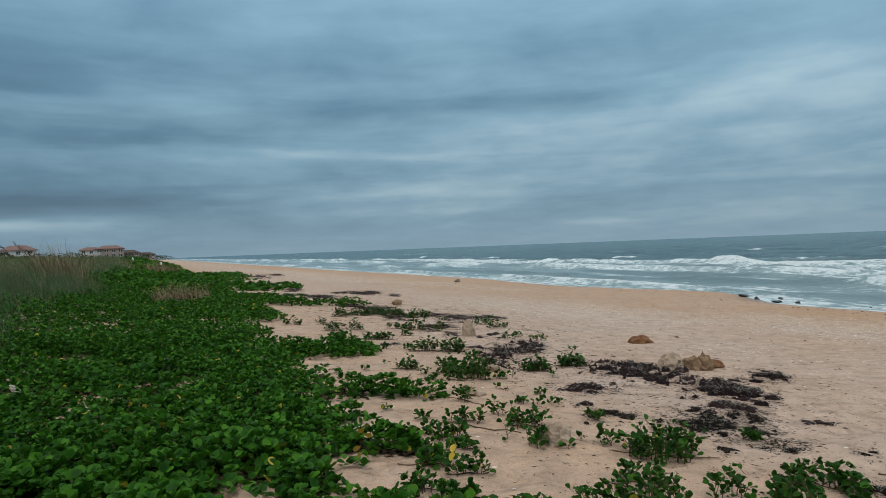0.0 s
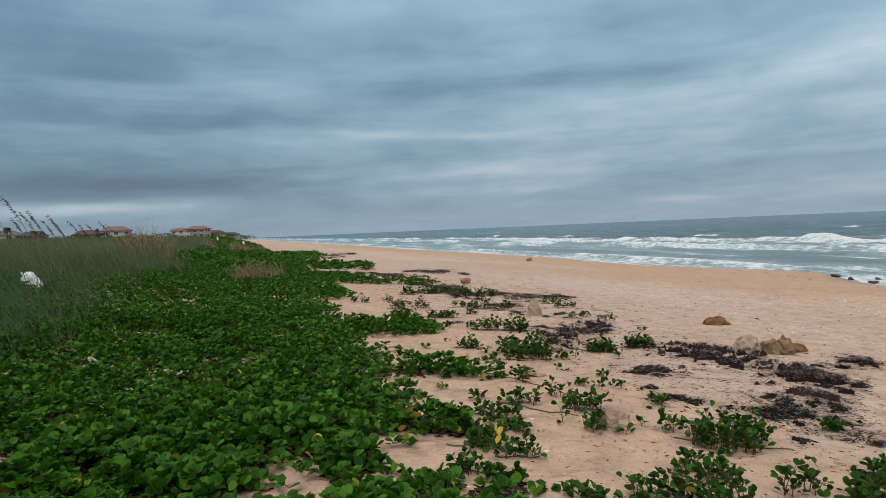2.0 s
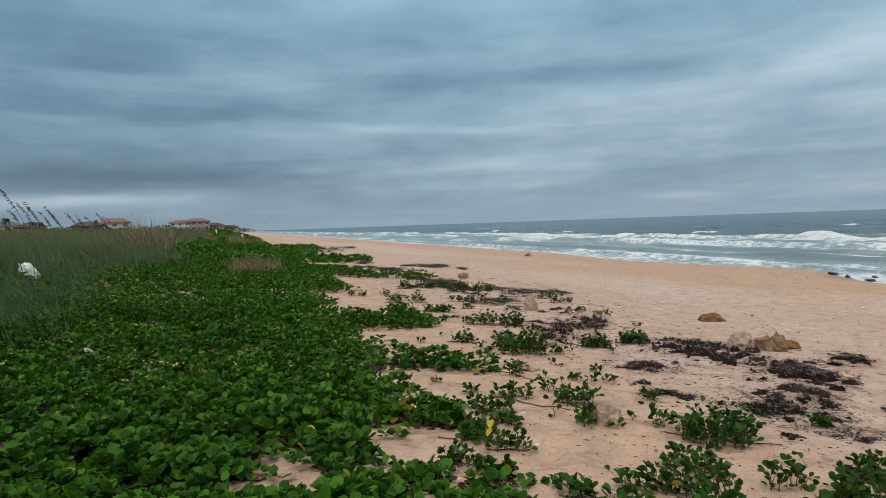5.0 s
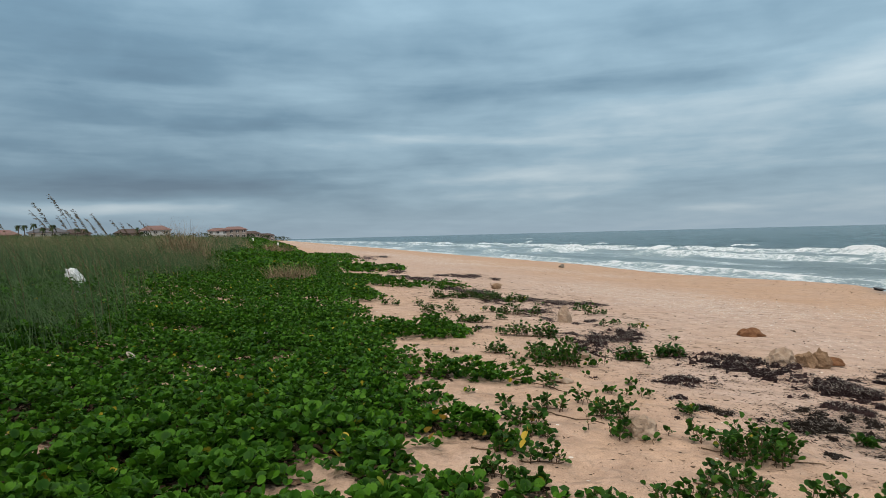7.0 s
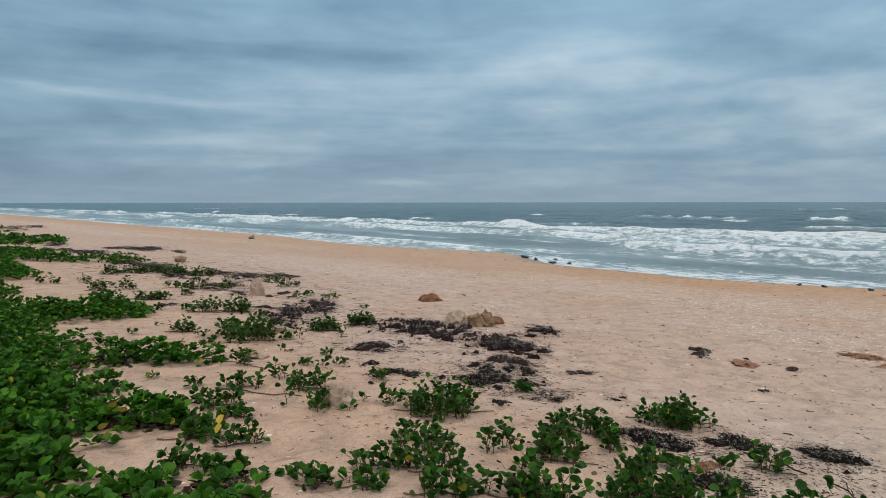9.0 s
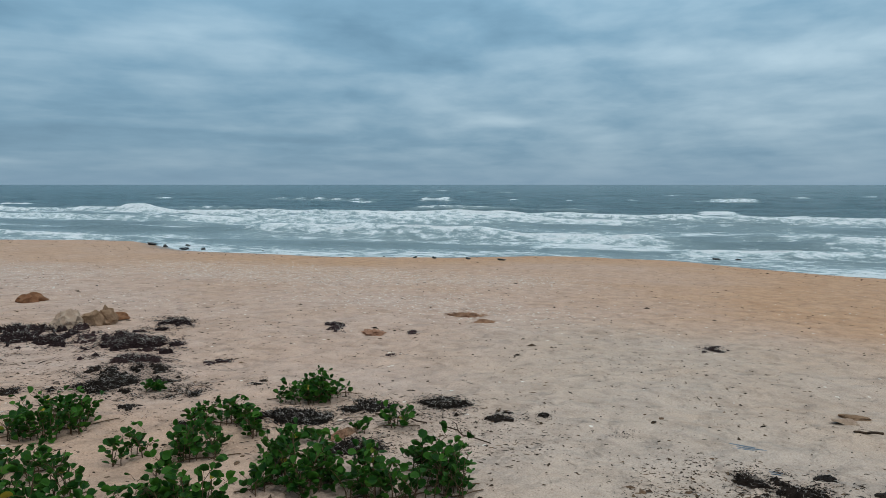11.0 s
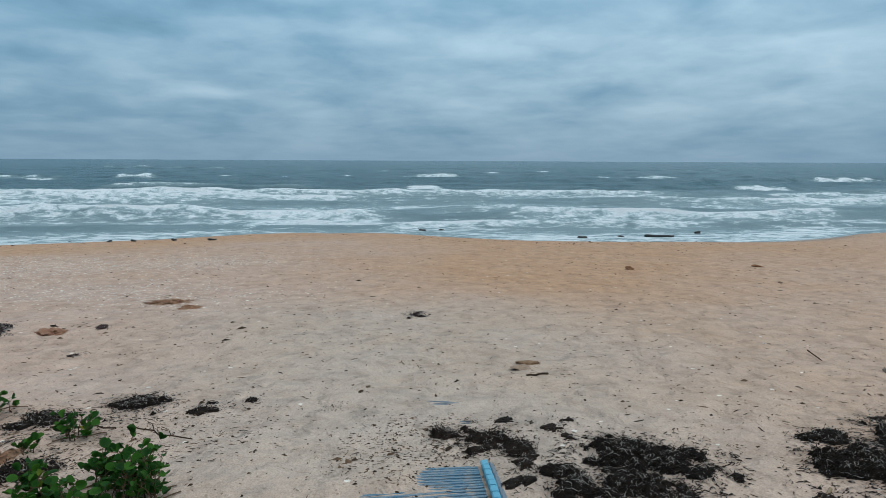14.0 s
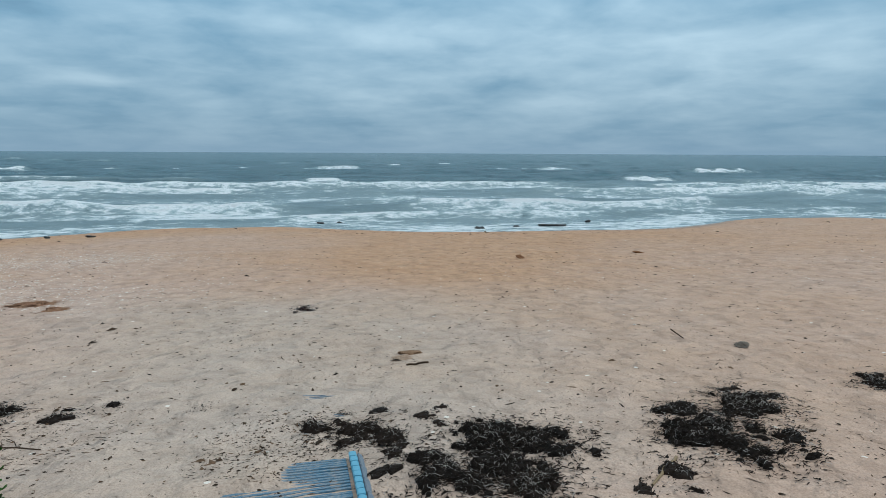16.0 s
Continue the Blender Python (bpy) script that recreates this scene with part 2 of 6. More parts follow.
def sand_material():
    m, nt, b = material("beach_sand")
    p = where(nt)
    warm = attr(nt, "warm")
    wet = attr(nt, "wet")
    patch = noise_tex(nt, p, 0.55, 5, 0.6)
    warm = M(nt, "ADD", warm, M(nt, "MULTIPLY", M(nt, "SUBTRACT", patch, 0.5), 0.9), clamp=True)
    pale = ramp(nt, noise_tex(nt, p, 3.0, 8, 0.72), [(0.25, (0.380, 0.280, 0.222)), (0.5, (0.452, 0.338, 0.278)), (0.75, (0.522, 0.405, 0.340))])
    rust = ramp(nt, noise_tex(nt, p, 2.2, 6, 0.65), [(0.25, (0.375, 0.222, 0.130)), (0.75, (0.485, 0.318, 0.200))])
    dry = M(nt, "MULTIPLY", attr(nt, "dry"), M(nt, "ADD", 0.4, patch), clamp=True)
    pale = mixc(nt, dry, pale, rgb((0.432, 0.364, 0.310)))
    col = mixc(nt, warm, pale, rust)
    grain = noise_tex(nt, p, 95.0, 3, 0.7)
    col = mixc(nt, 0.8, col, ramp(nt, grain, [(0.3, (0.64, 0.62, 0.60)), (0.5, (1, 1, 1)), (0.75, (1.24, 1.24, 1.24))]), "MULTIPLY")
    speck = node(nt, "ShaderNodeTexVoronoi", {"Vector": p, "Scale": 15.0}, feature="F1").outputs["Distance"]
    dots = M(nt, "LESS_THAN", speck, 0.11)
    col = mixc(nt, M(nt, "MULTIPLY", dots, 0.55), col, rgb((0.16, 0.11, 0.08)))
    shell = attr(nt, "shell")
    bits = node(nt, "ShaderNodeTexVoronoi", {"Vector": p, "Scale": 17.0}, feature="F1")
    pick = M(nt, "GREATER_THAN", M(nt, "ADD", M(nt, "MULTIPLY", shell, 0.70), node(nt, "ShaderNodeSeparateColor", (bits.outputs["Color"],)).outputs[0]), 0.99)
    bit = M(nt, "MULTIPLY", pick, M(nt, "LESS_THAN", bits.outputs["Distance"], 0.30))
    col = mixc(nt, M(nt, "MULTIPLY", bit, 0.9), col, rgb((0.72, 0.68, 0.62)))
    # uneven tone in the colour, imitating the soft shade of trodden dimples
    dimple_shade = noise_tex(nt, p, 4.2, 5, 0.62, 0.6)
    col = mixc(nt, 0.75, col, ramp(nt, dimple_shade, [(0.32, (0.72, 0.71, 0.70)), (0.5, (1, 1, 1)), (0.7, (1.15, 1.15, 1.15))]), "MULTIPLY")
    col = mixc(nt, wet, col, rgb((0.22, 0.14, 0.085)), "MIX")
    nt.links.new(col, b.inputs["Base Color"])
    b.inputs["Specular IOR Level"].default_value = 0.3
    nt.links.new(M(nt, "SUBTRACT", 0.95, M(nt, "MULTIPLY", wet, 0.75)), b.inputs["Roughness"])
    # trodden hollows with soft rims, and small lumps
    bent = node(nt, "ShaderNodeVectorMath", (p, node(nt, "ShaderNodeVectorMath", (node(nt, "ShaderNodeTexNoise", {"Vector": p, "Scale": 2.6, "Detail": 2.0}).outputs["Color"], (0.3, 0.3, 0.3)), operation="MULTIPLY").outputs[0]), operation="ADD").outputs[0]
    hollow = node(nt, "ShaderNodeTexVoronoi", {"Vector": bent, "Scale": 3.4, "Smoothness": 0.7}, feature="SMOOTH_F1").outputs["Distance"]
    dent = M(nt, "ADD", M(nt, "MULTIPLY", M(nt, "MINIMUM", hollow, 0.5), 0.8), M(nt, "MULTIPLY", noise_tex(nt, p, 5.0, 3, 0.5, 0.4), 0.7))
    lumps = M(nt, "ADD", dent, M(nt, "MULTIPLY", noise_tex(nt, p, 34.0, 3, 0.6), 0.11))
    bump(nt, b, lumps, 1.0, 0.135)
    return m


def water_material():
    m, nt, b = material("sea_water")
    p = where(nt)
    foam = attr(nt, "foam")
    churn = attr(nt, "churn")
    long_p = node(nt, "ShaderNodeMapping", {"Vector": p, "Scale": (1.0, 0.42, 1.0)}).outputs[0]
    lace = noise_tex(nt, long_p, 2.6, 10, 0.80, 0.15)
    lace2 = noise_tex(nt, long_p, 0.17, 4, 0.6, 0.6)
    v = M(nt, "ADD", M(nt, "MULTIPLY", M(nt, "SUBTRACT", lace, 0.5), 2.6), M(nt, "MULTIPLY", M(nt, "SUBTRACT", lace2, 0.5), 0.9))
    fac = M(nt, "MULTIPLY", M(nt, "ADD", M(nt, "ADD", foam, v), -0.64), 3.4, clamp=True)
    milk = M(nt, "MULTIPLY", M(nt, "ADD", M(nt, "MULTIPLY", foam, 1.1), M(nt, "MULTIPLY", v, 0.6)), 0.75, clamp=True)
    deep = ramp(nt, noise_tex(nt, long_p, 0.35, 6, 0.7), [(0.36, (0.024, 0.065, 0.087)), (0.64, (0.078, 0.143, 0.170))])
    green = mixc(nt, churn, deep, rgb((0.235, 0.320, 0.360)))
    green = mixc(nt, milk, green, rgb((0.33, 0.43, 0.465)))
    col = mixc(nt, fac, green, rgb((0.70, 0.75, 0.785)))
    nt.links.new(col, b.inputs["Base Color"])
    b.inputs["IOR"].default_value = 1.33
    b.inputs["Specular IOR Level"].default_value = 0.10
    nt.links.new(M(nt, "ADD", 0.22, M(nt, "MULTIPLY", fac, 0.6)), b.inputs["Roughness"])
    rip = M(nt, "ADD", M(nt, "MULTIPLY", noise_tex(nt, long_p, 1.1, 5, 0.6), M(nt, "SUBTRACT", 1.0, M(nt, "MULTIPLY", milk, 0.8))), M(nt, "MULTIPLY", fac, 0.05))
    bump(nt, b, rip, 0.9, 0.6)
    return m


def leaf_material(name, dark, mid, light, rough=0.5, margin=0.40, glow=0.5):
    m, nt, b = material(name)
    p = where(nt)
    info = node(nt, "ShaderNodeObjectInfo").outputs["Random"]
    isl = node(nt, "ShaderNodeNewGeometry").outputs["Random Per Island"]
    r = M(nt, "FRACT", M(nt, "ADD", M(nt, "MULTIPLY", info, 7.31), isl))
    col = ramp(nt, r, [(0.0, dark), (0.5, mid), (0.93, light), (0.988, light), (0.991, (0.20, 0.22, 0.02)), (0.996, (0.36, 0.27, 0.03))])
    vein = noise_tex(nt, p, 55.0, 3, 0.6)
    col = mixc(nt, 0.4, col, ramp(nt, vein, [(0.3, (0.7, 0.7, 0.7)), (0.7, (1.2, 1.2, 1.1))]), "MULTIPLY")
    # paler margins
    col = mixc(nt, M(nt, "MULTIPLY", M(nt, "POWER", attr(nt, "rim"), 4.0), margin), col, rgb((0.075, 0.185, 0.022)))
    nt.links.new(col, b.inputs["Base Color"])
    b.inputs["Roughness"].default_value = rough
    b.inputs["Specular IOR Level"].default_value = 0.10
    bump(nt, b, vein, 0.3, 0.004)
    # thin leaves let some light through
    through_leaf = node(nt, "ShaderNodeBsdfTranslucent", {"Color": mixc(nt, glow, col, rgb((0.06, 0.15, 0.01)))})
    out = nt.nodes["Material Output"]
    nt.links.new(node(nt, "ShaderNodeMixShader", (0.22, b.outputs[0], through_leaf.outputs[0])).outputs[0], out.inputs["Surface"])
    return m


def simple(name, stops, scale=8.0, rough=0.8, rel=0.4, dist=0.01, metal=0.0, per_object=0.0):
    m, nt, b = material(name)
    p = where(nt)
    f = noise_tex(nt, p, scale, 6, 0.62)
    if per_object:
        isl = node(nt, "ShaderNodeNewGeometry").outputs["Random Per Island"]
        f = M(nt, "ADD", M(nt, "MULTIPLY", f, 1 - per_object), M(nt, "MULTIPLY", isl, per_object))
    nt.links.new(ramp(nt, f, stops), b.inputs["Base Color"])
    b.inputs["Roughness"].default_value = rough
    b.inputs["Metallic"].default_value = metal
    b.inputs["Specular IOR Level"].default_value = 0.5 if rough < 0.7 else 0.15
    bump(nt, b, noise_tex(nt, p, scale * 3.5, 5, 0.65), rel, dist)
    return m


SAND = sand_material()
WATER = water_material()
VINE = leaf_material("vine_leaf", (0.010, 0.046, 0.005), (0.023, 0.093, 0.007), (0.062, 0.178, 0.012))
# darker copy of VINE: the shade within loose sand vines, put into the colour
VINE_SHADED = leaf_material("shaded_vine_leaf", (0.007, 0.034, 0.006), (0.015, 0.060, 0.008), (0.040, 0.115, 0.012), 0.5, 0.3, 0.25)
GRASS = simple("dune_grass", [(0.2, (0.038, 0.084, 0.030)), (0.6, (0.058, 0.112, 0.044)), (0.88, (0.090, 0.130, 0.062)), (0.98, (0.24, 0.20, 0.11))], 1.2, 0.7, 0.1, per_object=0.75)
STRAW = simple("dry_straw", [(0.2, (0.15, 0.11, 0.065)), (0.6, (0.24, 0.18, 0.11)), (0.9, (0.34, 0.27, 0.18))], 4.0, 0.85, 0.2, per_object=0.7)

STEM = simple("vine_stem", [(0.2, (0.060, 0.050, 0.025)), (0.7, (0.13, 0.075, 0.045))], 20, 0.7)
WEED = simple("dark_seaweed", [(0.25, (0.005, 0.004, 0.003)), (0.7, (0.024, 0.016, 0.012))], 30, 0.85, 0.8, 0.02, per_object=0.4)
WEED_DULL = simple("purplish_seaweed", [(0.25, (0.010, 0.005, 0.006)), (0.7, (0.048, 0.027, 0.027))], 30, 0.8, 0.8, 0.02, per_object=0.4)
BLEACHED = simple("bleached_strand", [(0.2, (0.17, 0.15, 0.14)), (0.7, (0.40, 0.37, 0.34))], 20, 0.9, per_object=0.6)
COQUINA = simple("pale_coquina", [(0.25, (0.28, 0.195, 0.14)), (0.5, (0.40, 0.30, 0.225)), (0.8, (0.52, 0.43, 0.345))], 9, 0.95, 1.0, 0.03)
TAN_ROCK = simple("tan_coquina", [(0.25, (0.16, 0.095, 0.055)), (0.5, (0.27, 0.175, 0.11)), (0.8, (0.40, 0.29, 0.20))], 9, 0.95, 1.0, 0.03)
RUST_ROCK = simple("rusty_lump", [(0.25, (0.12, 0.055, 0.028)), (0.5, (0.20, 0.095, 0.048)), (0.8, (0.31, 0.17, 0.095))], 12, 0.95, 1.0, 0.03)
DRY_PILE = simple("dry_brown_stalks", [(0.25, (0.20, 0.10, 0.06)), (0.5, (0.30, 0.17, 0.105)), (0.8, (0.42, 0.30, 0.20))], 14, 0.95, 1.0, 0.03)
RUST_SAND = simple("rusty_sand_lump", [(0.25, (0.19, 0.095, 0.058)), (0.5, (0.29, 0.155, 0.098)), (0.8, (0.41, 0.25, 0.17))], 14, 0.95, 1.0, 0.03)
GREY_ROCK = simple("grey_stone", [(0.25, (0.14, 0.12, 0.10)), (0.8, (0.27, 0.24, 0.20))], 20, 0.9, 1.0, 0.02)
WET_ROCK = simple("wet_black_rock", [(0.25, (0.006, 0.007, 0.008)), (0.8, (0.030, 0.032, 0.035))], 6, 0.45, 1.0, 0.05)
SHELL = simple("shell_bits", [(0.2, (0.40, 0.36, 0.32)), (0.8, (0.74, 0.71, 0.66))], 30, 0.7, per_object=0.8)
LITTER = simple("dark_bits", [(0.2, (0.020, 0.014, 0.010)), (0.6, (0.060, 0.040, 0.026)), (0.95, (0.17, 0.11, 0.07))], 30, 0.9, per_object=0.85)
MAT_BLUE = simple("blue_plastic_slat", [(0.3, (0.030, 0.090, 0.16)), (0.50, (0.06, 0.16, 0.25)), (0.60, (0.34, 0.31, 0.28))], 11, 0.6, 0.5, 0.004)
MAT_DUSTY = simple("sandy_blue_plastic", [(0.3, (0.10, 0.155, 0.22)), (0.7, (0.24, 0.26, 0.28))], 9, 0.8, 0.5, 0.004)
MAT_EDGE = simple("light_blue_plastic", [(0.3, (0.085, 0.29, 0.43)), (0.75, (0.16, 0.40, 0.54))], 14, 0.5, 0.4, 0.004)
BAG = simple("white_film", [(0.2, (0.62, 0.66, 0.70)), (0.8, (0.84, 0.86, 0.88))], 6, 0.4, 0.8, 0.02)
OAT = simple("sea_oat_seed", [(0.2, (0.045, 0.035, 0.022)), (0.8, (0.15, 0.115, 0.065))], 20, 0.85, per_object=0.7)
ROOF_RED = simple("red_tile_roof", [(0.2, (0.15, 0.095, 0.09)), (0.8, (0.23, 0.145, 0.135))], 1.5, 0.9)
ROOF_GREY = simple("grey_shingle_roof", [(0.2, (0.07, 0.075, 0.085)), (0.8, (0.13, 0.135, 0.15))], 1.5, 0.9)
ROOF_BROWN = simple("brown_shingle_roof", [(0.2, (0.06, 0.045, 0.042)), (0.8, (0.11, 0.085, 0.08))], 1.5, 0.9)
STUCCO = simple("pale_stucco", [(0.2, (0.42, 0.43, 0.43)), (0.8, (0.54, 0.55, 0.54))], 0.8, 0.9)
STUCCO_TAN = simple("tan_stucco", [(0.2, (0.20, 0.175, 0.16)), (0.8, (0.28, 0.25, 0.23))], 0.8, 0.9)
GLASS_DARK = simple("dark_window_glass", [(0.2, (0.02, 0.025, 0.03)), (0.8, (0.04, 0.05, 0.055))], 1.0, 0.12, 0.05)
WHITE_PAINT = simple("white_paint", [(0.2, (0.66, 0.66, 0.64)), (0.8, (0.80, 0.80, 0.78))], 6, 0.6)
PALM = simple("palm_frond", [(0.2, (0.018, 0.035, 0.014)), (0.8, (0.045, 0.070, 0.026))], 2, 0.7, per_object=0.5)
BARK = simple("palm_bark", [(0.2, (0.06, 0.05, 0.04)), (0.8, (0.12, 0.10, 0.08))], 3, 0.95)

# ---------------------------------------------------------------- ground and sea
radii = np.concatenate([[0.0005], np.geomspace(0.9, 45, 255), np.geomspace(46, 420, 150), np.geomspace(440, 5200, 32)])
angles = np.concatenate([np.arange(-36, 142, 0.40), np.arange(142, 324.01, 3.5)])
gx, gy, quads = polar(radii, angles)
gheight = ground_z(gx, gy)
ground_me = mesh_from("ground", np.stack([gx, gy, gheight], 1), quads[:, ::-1], SAND)
GX = gx - coast(gy)
berm = smooth(8.5, 15, GX + 4 * (fbm(gx / 7, gy / 7, 31, 3) - 0.5))
lip = smooth(-7.5, -1.5, GX - crest(gy) + 2.5 * (fbm(gx / 5, gy / 5, 33, 3) - 0.5))
warm_ = 0.12 + 0.48 * berm * smooth(2, 9, gy) + 0.30 * berm * smooth(9, 2, gy) + 0.55 * lip * smooth(18, 9, gy) * smooth(-16, -7, gy)
warm_ += 0.85 * np.exp(-((gx - 13) / 4.2) ** 2 - ((gy + 2.8) / 3.2) ** 2) + 0.08 * smooth(30, 80, gy) + 0.3 * smooth(4.6, 2.8, GX) * smooth(1.5, 3.0, gy) + 0.22 * smooth(-0.8, -3.5, gy)
shells_ = smooth(7.0, 10, GX) * smooth(18, 14, GX) * smooth(0.0, 4, gy) * smooth(0.25, 0.6, fbm(gx / 5, gy / 9, 41, 3))
attribute(ground_me, "warm", np.clip(warm_ - 0.22 * shells_ * (1 - lip), 0, 1))
attribute(ground_me, "dry", 1.1 * smooth(4.0, 1.0, gy) * smooth(2.2, 3.5, GX) * smooth(10.5, 7.5, GX) * np.exp(-((gy + 0.3) / (1.8 + 0.28 * np.clip(gx, 0, 12))) ** 2))
attribute(ground_me, "wet", smooth(-0.2, 1.6, GX - crest(gy)) * 0.9)
attribute(ground_me, "shell", shells_)
ground = tagged(new("ground", ground_me), "pale pinkish sand beach turning rusty towards the berm", "beach", kind="structure")

sr = np.concatenate([np.geomspace(17, 75, 225), np.geomspace(75.4, 400, 110), np.geomspace(405, 4900, 45)])
sa = np.concatenate([np.arange(-6, 24, 0.18), np.arange(24, 142, 0.27)])
sx, sy, squads = polar(sr, sa)


def shore(x, y):
    return x - coast(y) + 1.6 * (vnoise(y / 37, x / 60, 51) - 0.5) + 0.02 * np.clip(y, -60, 60)


def breaker(u, along, at, width, height, seed, run=30, gap=0.35, trail=2.0, wobble=5.0):
    """A ridge with a steep landward face: its height and its foam, in lengths along the shore."""
    line = at + wobble * (fbm(along / run, at * 0.37, seed, 3) - 0.5) + 0.5 * (fbm(along / 3.5, at, seed + 5, 3) - 0.5)
    live = smooth(gap, gap + 0.16, fbm(along / (run * 0.55), 7.7 + at, seed + 3, 3))
    d = u - line
    torn = 0.75 + 0.5 * fbm(along / 2.2, u / 1.5, seed + 8, 2) * live
    ridge = np.where(d > 0, np.exp(-(d / width) ** 2), np.exp(-(d / (width * 0.4)) ** 2)) * height * (0.45 + 0.55 * live) * torn
    face = (1 - live) * smooth(-2.2 * width, -0.3 * width, d) * smooth(0.8 * width, 0.0, d)
    white = live * np.where(d > 0, np.exp(-(d / (width * 0.3)) ** 2), np.exp(-np.abs(d) / (width * trail)))
    return ridge, white, face


su = shore(sx, sy)
sz, sfoam, sface = np.zeros_like(sx), np.zeros_like(sx), np.zeros_like(sx)
for at, width, height, seed, run, gap, amt, trail, wobble in [
        (28.5, 0.9, 0.26, 61, 18, 0.46, 0.8, 2.0, 3), (33, 1.4, 0.50, 62, 30, 0.52, 0.9, 1.2, 3), (38.5, 1.4, 0.42, 63, 30, 0.50, 0.8, 1.4, 3),
        (44, 1.5, 0.42, 64, 40, 0.30, 0.85, 2.2, 3), (49, 1.5, 0.45, 75, 40, 0.34, 0.85, 2.0, 3), (55, 1.6, 0.50, 65, 44, 0.30, 0.95, 1.8, 4),
        (68, 1.3, 0.42, 66, 40, 0.63, 1.0, 0.8, 4), (80, 1.3, 0.40, 76, 40, 0.66, 1.0, 0.8, 5), (94, 1.4, 0.5, 67, 45, 0.64, 1.0, 0.8, 6), (112, 1.6, 0.6, 68, 50, 0.62, 1.0, 0.9, 8),
        (150, 1.8, 0.8, 69, 60, 0.62, 1.0, 0.9, 10), (210, 2.4, 0.9, 70, 70, 0.62, 1.0, 0.9, 12)]:
    a, w, face = breaker(su, sy + 0.1 * sx, at, width, height, seed, run, gap, trail, wobble)
    sz, sfoam, sface = sz + a, np.maximum(sfoam, w * amt), np.maximum(sface, face * min(1.0, height * 1.9))


def whitecap(az_deg, dist, length, height):
    """A single breaking crest offshore, by its bearing and distance: adds its ridge and foam."""
    cx, cy = dist * math.sin(radians(az_deg)), dist * math.cos(radians(az_deg))
    along = sy - cy
    d = (sx - cx) - 0.05 * along + 0.7 * (fbm(sy / 3.0, cx, 81, 3) - 0.5)
    span = smooth(1.05, 0.35, np.abs(along) * 2 / length + 0.7 * (fbm(sy / 1.7, cy, 82, 3) - 0.5))
    swell = smooth(1.6, 0.4, np.abs(along) * 2 / length)
    rise_ = 0.62 * height * np.where(d > 0, np.exp(-(d / 2.2) ** 2), np.exp(-(d / 0.8) ** 2)) * (0.5 + 0.5 * span) * swell
    return rise_, 1.0 * span * np.where(d > 0, np.exp(-(d / 0.5) ** 2), np.exp(-np.abs(d / (1.6 + 1.5 * fbm(sy / 2, cx, 83, 2))) ** 3))


for az_deg, dist, length, height in ((69.5, 118, 9, 0.7), (75.3, 122, 7, 0.75), (80.5, 118, 4, 0.45), (86.0, 125, 3, 0.3), (93.4, 112, 12, 0.8), (92.5, 66, 4.5, 0.5), (108.0, 118, 4, 0.4), (112, 112, 11, 0.65),
                                     (120.6, 78, 9, 0.7), (125.5, 112, 17, 0.8), (129, 70, 10, 0.7), (62.5, 112, 9, 0.55), (68.5, 128, 7, 0.5), (44.6, 74, 6, 0.75), (36.5, 118, 10, 0.5),
                                     (55.5, 140, 6, 0.4), (19.5, 190, 9, 0.9), (25.5, 150, 8, 0.7), (30.5, 92, 7, 0.7), (47, 150, 6, 0.5), (98.5, 150, 4, 0.4), (103, 170, 5, 0.4), (89, 180, 7, 0.5)):
    a, w = whitecap(az_deg, dist, length, height)
    sz, sfoam = sz + a, np.maximum(sfoam, w)
calm = smooth(24, 36, su)
sz = sz + calm * (0.55 * (fbm(sx / 5.5, sy / 14, 71, 3) - 0.5) + 0.38 * (fbm(sx / 1.5, sy / 4.2, 74, 3) - 0.5) + 0.9 * (fbm(sx / 17, sy / 40, 72, 2) - 0.5) * smooth(50, 90, su))
drift = fbm(sx / 2.6, sy / 20, 73, 4) - 0.5
surf = smooth(36, 41, su) * smooth(61, 56, su) * (0.54 + 0.9 * drift)
wash = smooth(23, 27, su) * smooth(41, 37, su) * (0.42 + 1.1 * drift)
sfoam = np.maximum(sfoam, np.maximum(surf, wash))
edge = np.exp(-((su - crest(sy) - 3.2) / 4.4) ** 2)
sfoam = np.maximum(sfoam, 0.72 * edge) * (1 - 0.55 * sface * (su < 60))
far_fade = smooth(500, 150, np.hypot(sx, sy))
sz = SEA + sz * far_fade
sea_me = mesh_from("water", np.stack([sx, sy, sz], 1), squads[:, ::-1], WATER)
attribute(sea_me, "foam", sfoam)
attribute(sea_me, "churn", smooth(75, 40, su) * (1 - 0.45 * sface))
sea = tagged(new("water", sea_me), "grey-green sea with white breakers under an overcast sky", "sea", kind="structure")

# ---------------------------------------------------------------- plants


def leaf_shape(n=5):
    """A round notched leaf, cupped along its midrib: unit length, base at the origin, along +y, facing +z."""
    th = np.radians(np.linspace(14, 163, n))
    half = np.stack([0.54 * np.sin(th), 0.5 - 0.54 * np.cos(th), 0.05 + 0.17 * np.sin(th) ** 1.5], 1)
    mid = np.array([[0, 0, 0], [0, 0.5, -0.02], [0, 0.93, 0.04]])
    v = np.concatenate([mid, half, half * [-1, 1, 1]])
    f = []
    for s, flip in ((3, False), (3 + n, True)):
        tris = [[0, s, 1]] + [[1, s + k, s + k + 1] for k in range(n - 1)] + [[1, s + n - 1, 2]]
        f += [t_[::-1] if flip else t_ for t_ in tris]
    return v, np.array(f)


LEAF_V, LEAF_F = leaf_shape()
LEAF_RIM = np.array([0.6, 0, 1.0] + [1.0] * (len(LEAF_V) - 3))
